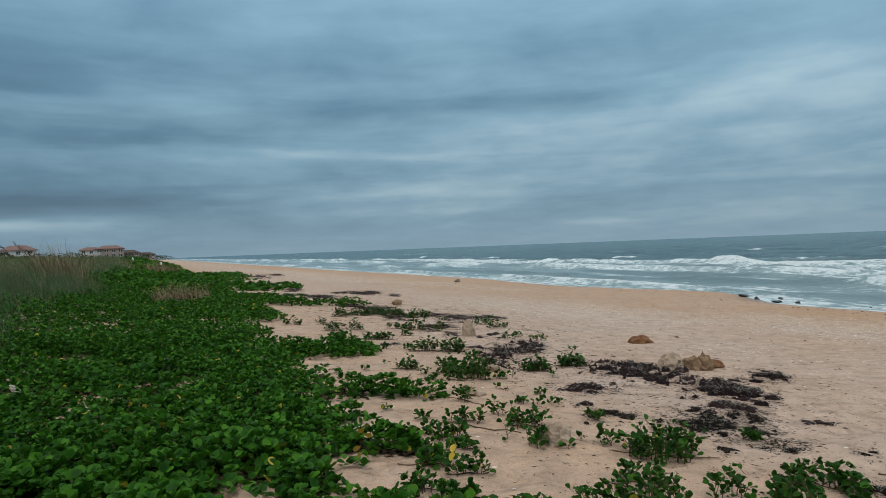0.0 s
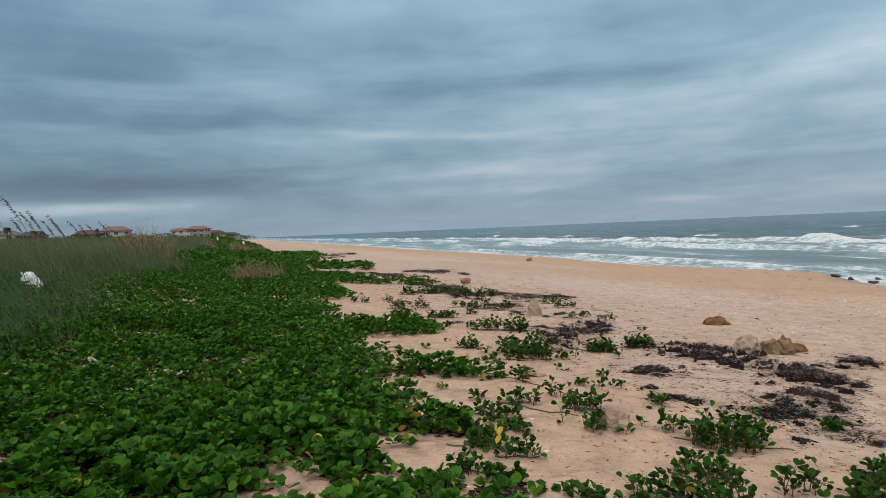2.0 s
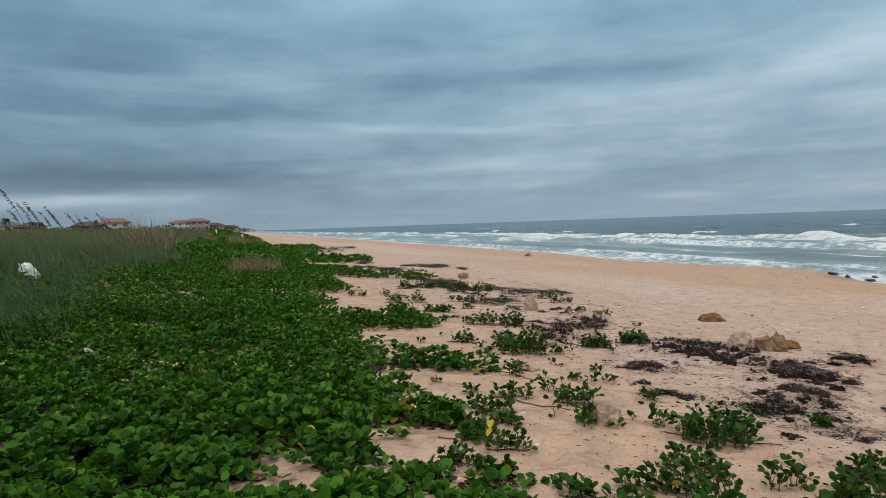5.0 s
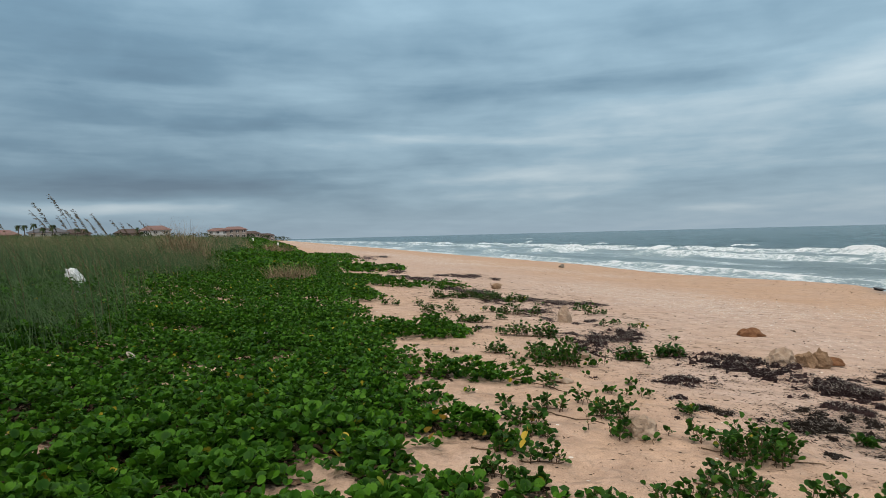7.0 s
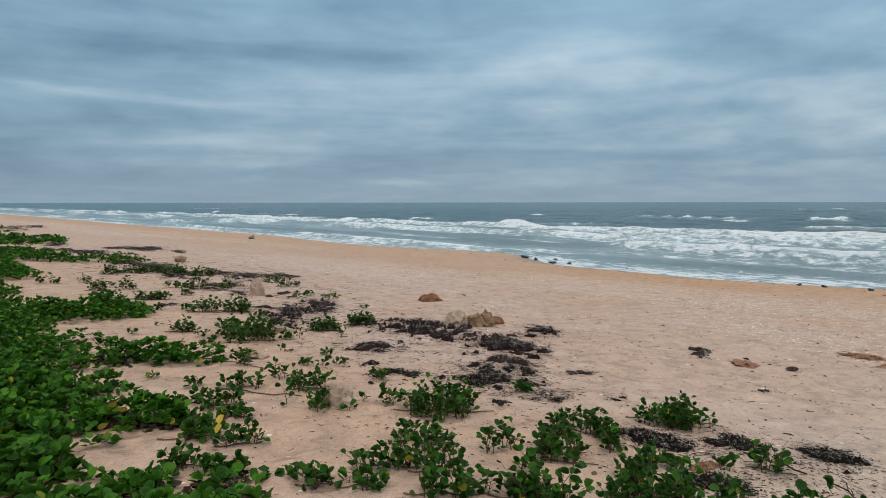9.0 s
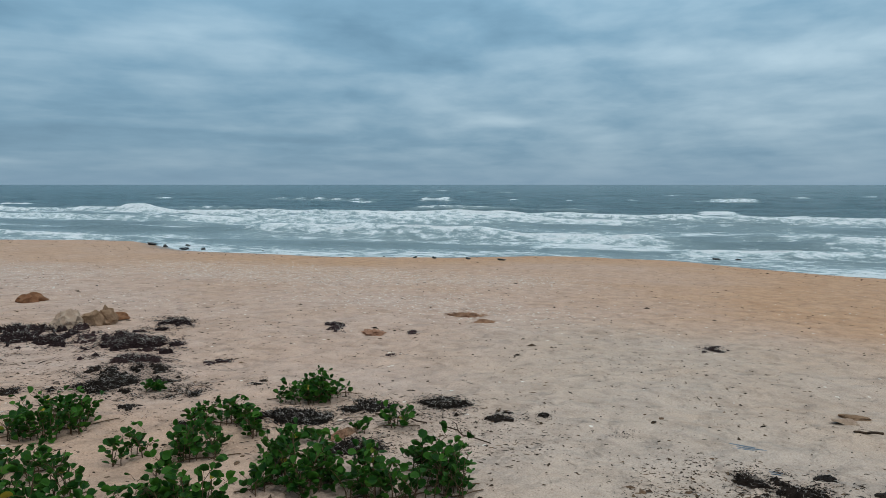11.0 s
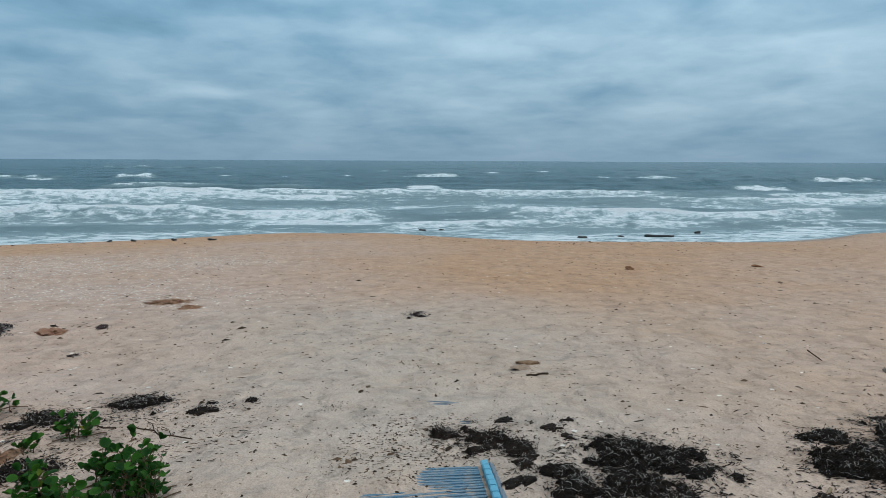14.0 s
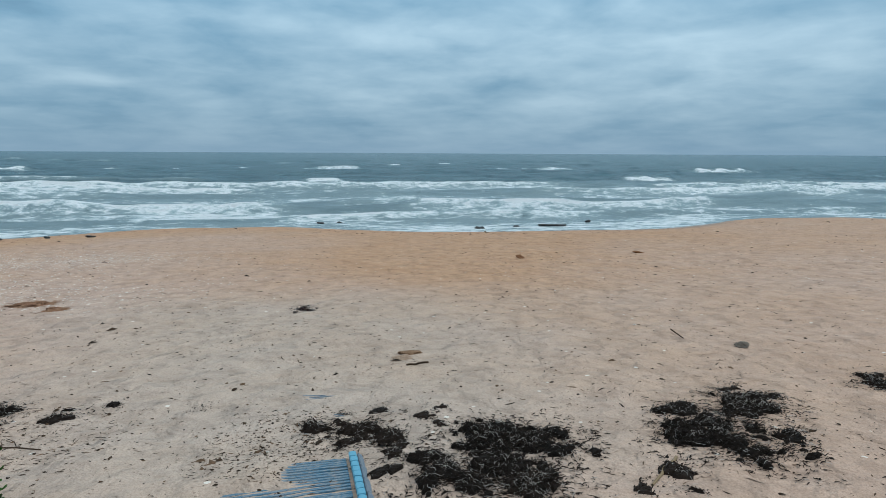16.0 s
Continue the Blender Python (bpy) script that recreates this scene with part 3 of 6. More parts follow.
# plainer leaves of the same outline
MID_V = np.array([[0, 0.02, 0], [0.38, 0.12, 0.12], [0.54, 0.52, 0.2], [0.36, 0.92, 0.12], [0, 0.92, 0.02], [-0.36, 0.92, 0.12], [-0.54, 0.52, 0.2], [-0.38, 0.12, 0.12]])
MID_F = np.array([[0, 1, 2], [0, 2, 3], [0, 3, 4], [0, 4, 5], [0, 5, 6], [0, 6, 7]])
MID_RIM = np.array([0.0, 0.5, 1, 1, 0.7, 1, 1, 0.5])
FAR_V = np.array([[0, 0, 0], [0.48, 0.22, 0.14], [0.42, 0.85, 0.12], [0, 0.98, 0.0], [-0.42, 0.85, 0.12], [-0.48, 0.22, 0.14]])
FAR_F = np.array([[0, 1, 2], [0, 2, 3], [0, 3, 4], [0, 4, 5]])
FAR_RIM = np.array([0.0, 0.5, 0.8, 0.5, 0.8, 0.5])
SPIKE_F = np.array([[0, 1, 2], [0, 2, 3]])


def scatter(shape_v, shape_f, pos, size, yaw, tilt, roll, rng=None):
    """All copies of a small shape as vertices and faces."""
    n, k = len(pos), len(shape_v)
    cy, sy_, ct, st, cr, sr_ = np.cos(yaw), np.sin(yaw), np.cos(tilt), np.sin(tilt), np.cos(roll), np.sin(roll)
    v = shape_v[None] * size[:, None, None]
    x, y, z = v[..., 0], v[..., 1], v[..., 2]
    x, z = x * cr[:, None] + z * sr_[:, None], -x * sr_[:, None] + z * cr[:, None]
    y, z = y * ct[:, None] - z * st[:, None], y * st[:, None] + z * ct[:, None]
    x, y = x * cy[:, None] - y * sy_[:, None], x * sy_[:, None] + y * cy[:, None]
    out = np.stack([x, y, z], -1) + pos[:, None]
    faces = shape_f[None] + (np.arange(n) * k)[:, None, None]
    return out.reshape(-1, 3), faces.reshape(-1, shape_f.shape[1])


# tongues of the mat that reach out on the sand: x, y, half length, half width, turn
TONGUES = [(1.5, 10.25, 0.95, 0.85, -14), (1.64, 6.75, 0.66, 0.34, -12), (1.05, 4.85, 0.5, 0.17, -42), (1.9, 23.3, 1.0, 1.6, 0), (3.1, 20.7, 1.9, 0.95, -8),
           (2.2, 32.5, 2.6, 2.4, 0), (0.8, 44, 2.4, 3, 0), (0.75, 5.85, 0.4, 0.3, 10), (0.9, 3.5, 0.5, 0.13, 0), (1.0, 16.5, 0.8, 2.0, 0), (2.0, 55, 2.0, 5, 0), (0.75, 3.3, 0.6, 0.15, -4)]


# bare sand that shows through the mat: x, y, radius
HOLES = [(-0.03, 3.75, 0.22), (-0.68, 3.82, 0.14), (0.55, 3.82, 0.14), (1.0, 4.08, 0.19), (-2.05, 8.1, 0.16), (-2.85, 7.75, 0.14), (1.15, 6.2, 0.3), (1.5, 8.7, 0.5), (1.0, 5.45, 0.22), (-2.2, 5.2, 0.14)]


# where the mat grows low and thin: x, y, half sizes
THIN = [(-2.4, 7.9, 1.3, 0.75), (-0.9, 7.6, 1.0, 0.45), (-2.2, 5.2, 0.35, 0.5), (-1.5, 10.3, 1.4, 0.5)]


def thinness(x, y):
    t = np.zeros_like(np.asarray(x, float))
    for tx, ty, a, b in THIN:
        t = np.maximum(t, smooth(1.2, 0.5, np.hypot((x - tx) / a, (y - ty) / b) + 0.7 * (fbm(x / 0.4, y / 0.4, 92, 3) - 0.5)))
    return t


def cover(x, y):
    """How dense the vine mat is, 0 to 1."""
    X = x - coast(y)
    e = veg_edge(y)
    d = smooth(0.25, -0.45, X - e + 1.5 * (fbm(x / 0.5, y / 0.5, 87, 3) - 0.5))
    for tx, ty, a, b, turn in TONGUES:
        c, s = math.cos(radians(turn)), math.sin(radians(turn))
        u, v = (x - tx) * c + (y - ty) * s, -(x - tx) * s + (y - ty) * c
        d = np.maximum(d, smooth(1.25, 0.6, np.hypot(u / a, v / b) + 0.5 * (fbm(x / 0.4, y / 0.4, 88, 2) - 0.5)))
    holes = smooth(0.27, 0.42, fbm(x / 0.7, y / 0.7, 91, 3)) * 0.85 + 0.15
    holes = np.maximum(holes, smooth(-2.5, -5.0, X))
    for hx, hy, hr in HOLES:
        d = d * smooth(0.55, 1.15, np.hypot((x - hx) / 1.5, y - hy) / hr + 0.5 * (fbm(x / 0.3, y / 0.3, 89, 2) - 0.5))
    return d * holes * smooth(2.2, 3.2, y + 0.2 * x) * (1 - 0.45 * thinness(x, y))


rng = np.random.default_rng(5)


def mat_points(n, box, keep=1.0):
    x, y = rng.uniform(box[0], box[1], n), rng.uniform(box[2], box[3], n)
    x = x + coast(y)
    ok = rng.random(n) < cover(x, y) * keep
    return x[ok], y[ok]


def mat_leaves(x, y, size, top, whorl=6):
    """Leaves in loose whorls: every shoot carries a few, spreading from its tip."""
    n = len(x) // whorl
    x, y = x[:n], y[:n]
    hum = fbm(x / 0.6, y / 0.6, 95, 3)
    z = top * (0.10 + 1.25 * hum + 0.6 * (vnoise(x / 0.17, y / 0.17, 96) - 0.45)) * np.sqrt(cover(x, y)) * rng.uniform(0.25, 1.0, n) * (1 - 0.55 * smooth(-1.2, -0.5, x) * smooth(4.0, 3.6, y)) * (1 - 0.65 * thinness(x, y))
    x, y, z = (np.repeat(q, whorl) for q in (x, y, z))
    m = n * whorl
    out, reach = rng.uniform(0, 2 * np.pi, m), size * rng.uniform(0.1, 0.75, m)
    x, y = x + np.cos(out) * reach, y + np.sin(out) * reach
    z = ground_z(x, y, False) + np.maximum(0.012, z - 0.25 * reach - size * rng.uniform(0.0, 0.6, m) + 0.02)
    return np.stack([x, y, z], 1), size * rng.uniform(0.6, 1.15, m), out - np.pi / 2 + rng.normal(0, 0.3, m), rng.normal(0.55, 0.42, m), rng.normal(0, 0.4, m)


parts_v, parts_f, parts_rim, base = [], [], [], 0
for count, box, size, top, sv, sf, rim in [
        (27000, (-3.2, 2.2, 2.2, 5.0), 0.057, 0.25, LEAF_V, LEAF_F, LEAF_RIM),
        (110000, (-6.5, 2.8, 5.0, 12.5), 0.048, 0.27, MID_V, MID_F, MID_RIM),
        (150000, (-6.5, 5.2, 12.5, 30), 0.060, 0.26, FAR_V, FAR_F, FAR_RIM),
        (56000, (-9, 5.0, 30, 90), 0.17, 0.3, FAR_V, FAR_F, FAR_RIM),
        (14000, (-11, -3.0, 1.5, 12.5), 0.11, 0.25, FAR_V, FAR_F, FAR_RIM),
        (44000, (-6.5, 2.6, 2.2, 12.5), 0.06, 0.06, FAR_V, FAR_F, FAR_RIM),
        (26000, (-13, 4.0, 90, 400), 0.5, 0.4, FAR_V, FAR_F, FAR_RIM)]:
    x, y = mat_points(count, box)
    placed = mat_leaves(x, y, size, top)
    if not parts_v:
        order = np.argsort(np.hypot(placed[0][:, 0], placed[0][:, 1]))
        placed = [q[order] for q in placed]
        near_leaves, placed = [q[:300] for q in placed], [q[300:] for q in placed]
    v, f = scatter(sv, sf, *placed)
    parts_v.append(v), parts_f.append(f + base), parts_rim.append(np.tile(rim, len(v) // len(rim)))
    base += len(v)


def part(name, data, parent, label="", m=None, kind=""):
    """Links a mesh as one part under a thing or a part."""
    ob = new(name, data)
    ob.parent = parent
    if m is not None:
        ob.matrix_basis = m
    return tagged(ob, label, kind=kind)


def thing(name, x, y, z, label, category, group="", turn=0.0):
    ob = new(name)
    ob.empty_display_size = 0.1
    ob.matrix_basis = pose(x, y, z, 0, 0, turn)
    return tagged(ob, label, category, group)


vine_mat = thing("vine_mat", 0, 6, 0, "dense mat of glossy green beach vine leaves over the sand", "ground vine")
mat_me = mesh_from("leaves", np.concatenate(parts_v) - [0, 6, 0], np.concatenate(parts_f), VINE)
attribute(mat_me, "rim", np.concatenate(parts_rim))
part("leaves", mat_me, vine_mat, kind="stuff")
# brown stems and dead leaves under the mat
ux, uy = rng.uniform(-5.0, 1.4, 60000), rng.uniform(2.4, 9.5, 60000)
under = rng.random(60000) < smooth(0.25, 0.8, cover(ux, uy))
ux, uy = ux[under], uy[under]
un = len(ux)
v, f = scatter(FAR_V, FAR_F, np.stack([ux, uy - 6, ground_z(ux, uy, False) + rng.uniform(0.006, 0.03, un)], 1), rng.uniform(0.02, 0.06, un), rng.uniform(0, 6.3, un), rng.normal(0, 0.3, un), rng.normal(0, 0.3, un))
part("dead_leaves", mesh_from("dead_leaves", v, f, LITTER), vine_mat, "brown dead leaves under the vines", kind="stuff")
MAT_LEAF = mesh_from("leaf", LEAF_V, LEAF_F, VINE)
attribute(MAT_LEAF, "rim", LEAF_RIM)
for p_, s_, yaw_, tilt_, roll_ in zip(*near_leaves):
    part("leaf", MAT_LEAF, vine_mat, m=Matrix.LocRotScale(Vector(p_) - Vector((0, 6, 0)), Euler((tilt_, roll_, yaw_)), Vector((s_, s_, s_))))

YELLOW = simple("yellowed_leaf", [(0.3, (0.34, 0.22, 0.012)), (0.7, (0.52, 0.37, 0.025))], 40, 0.5, 0.2, 0.003)
YELLOW_LEAF = mesh_from("leaf", LEAF_V, LEAF_F, YELLOW)
for k, (x_, y_) in enumerate(((0.91, 4.58), (0.87, 4.62), (0.70, 4.11), (0.73, 4.16), (1.22, 3.75), (1.26, 3.80), (-2.01, 4.45), (-1.94, 9.98), (-2.86, 9.43), (0.2, 4.3), (-0.4, 6.6), (0.12, 3.80), (0.27, 6.75), (0.33, 8.5))):
    part("leaf", YELLOW_LEAF, vine_mat, "yellowed leaf", Matrix.LocRotScale(Vector((x_, y_ - 6, 0.13 + 0.03 * (k % 3))), Euler((0.9, 0.3 * math.sin(k * 2.0), 2.6 + 0.5 * k)), Vector((0.055, 0.055, 0.055))))


def blades(x, y, z, length, width, lean, curl, segs=3):
    """Bent grass blades as thin tapering strips."""
    n = len(x)
    yaw = rng.uniform(0, 2 * np.pi, n)
    wind = np.stack([np.full(n, -0.55), np.full(n, 0.1)], 1)
    dirs = np.stack([np.cos(yaw), np.sin(yaw)], 1) * lean[:, None] + wind * curl[:, None]
    t = np.linspace(0, 1, segs + 1)
    rows = []
    side = np.stack([-np.sin(yaw), np.cos(yaw)], 1)
    for k in t:
        c = np.stack([x, y], 1) + dirs * (length * k ** 1.7)[:, None]
        h = z + length * k * (1 - 0.28 * k * np.hypot(dirs[:, 0], dirs[:, 1]))
        w = (width * (1 - 0.92 * k))[:, None]
        rows.append(np.concatenate([c - side * w, h[:, None]], 1))
        rows.append(np.concatenate([c + side * w, h[:, None]], 1))
    v = np.stack(rows, 1).reshape(-1, 3)
    m = 2 * (segs + 1)
    q = np.array([[2 * k, 2 * k + 1, 2 * k + 3, 2 * k + 2] for k in range(segs)])
    f = (q[None] + (np.arange(n) * m)[:, None, None]).reshape(-1, 4)
    return v, f


def grass_cover(x, y):
    X = x - coast(y)
    line = -2.6 - 0.02 * y + 2.0 * (fbm(y / 5, 0.2, 101, 3) - 0.5)
    return smooth(0.4, -1.4, X - line) * smooth(4.0, 7.0, y - 0.4 * X) * (0.35 + 0.65 * smooth(0.3, 0.6, fbm(x / 1.6, y / 1.6, 103, 2))) * (1 - 0.97 * np.exp(-((x + 4.05) / 0.8) ** 2 - ((y - 12.8) / 1.1) ** 2))


def grass_patch(name, count, box, length, width, mat, label, keep=1.0, segs=3):
    x, y = rng.uniform(box[0], box[1], count), rng.uniform(box[2], box[3], count)
    x = x + coast(y)
    ok = rng.random(count) < grass_cover(x, y) * keep
    x, y = x[ok], y[ok]
    n = len(x)
    v, f = blades(x, y, ground_z(x, y, False), length * rng.uniform(0.6, 1.15, n), np.full(n, width), rng.uniform(0.15, 0.7, n), rng.uniform(0.3, 1.1, n), segs)
    return tagged(new(name, mesh_from(name, v, f, mat)), label, "dune grass", kind="stuff")


grass_patch("dune_grass", 130000, (-13, -1, 5, 26), 0.86, 0.0030, GRASS, "hazy green dune grass bending in the wind", 1.0, 2)
grass_patch("dune_grass", 50000, (-30, -3, 26, 75), 1.05, 0.009, GRASS, "hazy green dune grass farther along the dune", 1.0, 2)
grass_patch("dune_grass", 60000, (-75, -4, 75, 330), 1.1, 0.04, GRASS, "distant olive dune grass along the shore", 1.0, 2)
grass_patch("dry_dune_grass", 9000, (-13, -2.5, 14, 30), 1.0, 0.0035, STRAW, "tan dry grass mixed into the dune grass", 1.0, 2)
grass_patch("dry_dune_grass", 16000, (-34, -4, 30, 110), 1.1, 0.011, STRAW, "tan dry grass along the crest of the dune", 1.0, 2)

LEAVES = []
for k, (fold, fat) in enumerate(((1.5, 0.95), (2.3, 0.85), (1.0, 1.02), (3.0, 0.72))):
    LEAVES.append(mesh_from("leaf", LEAF_V * [fat, 1.0, fold], LEAF_F, VINE_SHADED))
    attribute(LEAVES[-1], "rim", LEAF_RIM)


def tube(points, r0, r1, sides=3):
    """A tapering tube along points, as vertices and quads."""
    p = np.asarray(points, float)
    d = np.gradient(p, axis=0)
    d /= np.linalg.norm(d, axis=1)[:, None] + 1e-9
    ref = np.where(np.abs(d[:, 2:]) > 0.9, [[1.0, 0, 0]], [[0, 0, 1.0]])
    a = np.cross(d, ref)
    a /= np.linalg.norm(a, axis=1)[:, None] + 1e-9
    b = np.cross(d, a)
    r = np.linspace(r0, r1, len(p))[:, None]
    rings = [p + r * (math.cos(q) * a + math.sin(q) * b) for q in np.arange(sides) * 2 * math.pi / sides]
    v = np.stack(rings, 1).reshape(-1, 3)
    f = [[i * sides + j, i * sides + (j + 1) % sides, (i + 1) * sides + (j + 1) % sides, (i + 1) * sides + j] for i in range(len(p) - 1) for j in range(sides)]
    return v, np.array(f)


def joined(pieces):
    vs, fs, base = [], [], 0
    for v, f in pieces:
        vs.append(v), fs.append(f + base)
        base += len(v)
    return np.concatenate(vs), np.concatenate(fs)


def vine(x, y, w, d, h):
    """A beach vine on bare sand: shoots with folded round leaves on stalks, from a creeping stem."""
    r = np.random.default_rng(int(abs(x * 1000 + y * 77)) + 3)
    z0 = gz(x, y)
    size = "spreading" if w > 0.4 else ("small" if w > 0.15 else "single-shoot")
    root = thing("beach_vine", x, y, z0, f"{size} green beach vine with round leaves on sand", "beach vine", "beach vines on the sand")
    az_ = math.atan2(x, y)
    across, away = np.array([math.cos(az_), -math.sin(az_)]), np.array([math.sin(az_), math.cos(az_)])
    far_one, far_leaves = math.hypot(x, y) > 8.5, []
    stems, shoots = [], max(1, int(round(w * d * 165 + w * 9)))
    leaf_size = 0.043 if w > 0.12 else 0.042
    for s in range(shoots):
        u, v = r.uniform(-0.46, 0.46) * w, r.uniform(-0.5, 0.5) * d
        if shoots > 2 and (2 * u / w) ** 2 + (2 * v / max(d, 0.02)) ** 2 > 1.0:
            u, v = u * 0.7, v * 0.7
        b = across * u + away * v
        bz = gz(x + b[0], y + b[1]) - z0
        top = h * r.uniform(0.5, 1.1) * (1 - 0.45 * (2 * u / max(w, 0.05)) ** 2)
        top = max(top - leaf_size * 0.45, 0.03)
        lean = r.normal(0, 0.25, 2) * top
        pts = [(b[0] + lean[0] * q * q, b[1] + lean[1] * q * q, bz - 0.01 + (top + 0.01) * q) for q in (0, 0.35, 0.7, 1.0)]
        stems.append(tube(pts, 0.0038, 0.002))
        for n in range(int(r.integers(6, 9))):
            q = 0.04 + 0.96 * (n + r.random()) / 6 if n else 0.08
            a = r.uniform(0, 2 * math.pi)
            base = np.array([b[0] + lean[0] * q * q, b[1] + lean[1] * q * q, bz + top * q])
            reach = r.uniform(0.015, 0.045) if n else r.uniform(0.03, 0.06)
            tip = base + [math.cos(a) * reach, math.sin(a) * reach, 0.018]
            stems.append(tube([base, tip], 0.0018, 0.0012))
            if far_one:
                far_leaves.append((*tip, leaf_size * r.uniform(0.7, 1.25), a - math.pi / 2, r.normal(0.30, 0.45), r.normal(0, 0.45)))
                continue
            m = Matrix.LocRotScale(tip, Euler((r.normal(0.30, 0.45), r.normal(0, 0.45), a - math.pi / 2)), Vector([leaf_size * r.uniform(0.7, 1.2)] * 3))
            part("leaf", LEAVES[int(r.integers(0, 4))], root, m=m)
    if far_one:
        q = np.array(far_leaves)
        part("foliage", mesh_from("foliage", *scatter(MID_V, MID_F, q[:, :3], q[:, 3], q[:, 4], q[:, 5], q[:, 6]), VINE_SHADED), root, kind="stuff")
    if w > 0.2:
        run = [(across * q * w * 0.62 + away * 0.12 * d * math.sin(5 * q + x)) for q in np.linspace(-1, 1, 9)]
        stems.append(tube([(p[0], p[1], gz(x + p[0], y + p[1]) - z0 + 0.006) for p in run], 0.005, 0.004))
    part("stem", mesh_from("stem", *joined(stems), STEM), root, kind="stuff")


def strands(r, count, x, y, z0, half_w, half_d, turn, lift, length, spread=1.0, width=0.005, at=None, k=6, curl=1.1):
    """Loose curling strands lying over a heap, in the heap's own place, or starting from given spots of it."""
    c, s = math.cos(turn), math.sin(turn)
    q, a = np.sqrt(r.random(count)) * spread * r.choice([1.0, 1.0, 1.0, 1.0, 1.35], count), r.uniform(0, 2 * np.pi, count)
    u, v = q * np.cos(a) * half_w, q * np.sin(a) * half_d
    cx, cy = u * c + v * s, -u * s + v * c
    if at is not None:
        cx, cy, q = at
    ln, th, bend = length * r.uniform(0.4, 1.3, count), r.uniform(0, 2 * np.pi, count), r.normal(0, curl, count)
    inside = np.clip(1 - q * q, 0, 1)
    zc = lift * inside * r.uniform(0.6, 1.4, count) + (0.005 if at is not None else 0.002)
    wave_ = 0.006 if at is not None else 0.0012
    xs, ys, zs = [], [], []
    for n in range(k):
        xs.append(cx), ys.append(cy), zs.append(zc + wave_ * np.sin(n * 1.5 + th) * (0.3 + inside))
        cx, cy = cx + np.cos(th) * ln / k, cy + np.sin(th) * ln / k
        th = th + bend / k + r.normal(0, 0.3, count)
    p = np.stack([np.stack(xs, 1), np.stack(ys, 1), np.stack(zs, 1)], -1)
    p[..., 2] += ground_z(x + p[..., 0], y + p[..., 1]) - z0
    d = np.gradient(p, axis=1)
    side = np.stack([-d[..., 1], d[..., 0], 0.5 * np.hypot(d[..., 0], d[..., 1])], -1)
    side /= np.linalg.norm(side, axis=-1)[..., None] + 1e-9
    w = (width * np.sin(np.linspace(0.3, math.pi - 0.25, k)))[None, :, None] * r.uniform(0.6, 1.3, count)[:, None, None]
    verts = np.stack([p - side * w, p + side * w], 2).reshape(-1, 3)
    quad = np.array([[2 * n, 2 * n + 1, 2 * n + 3, 2 * n + 2] for n in range(k - 1)])
    return verts, (quad[None] + (np.arange(count) * 2 * k)[:, None, None]).reshape(-1, 4)


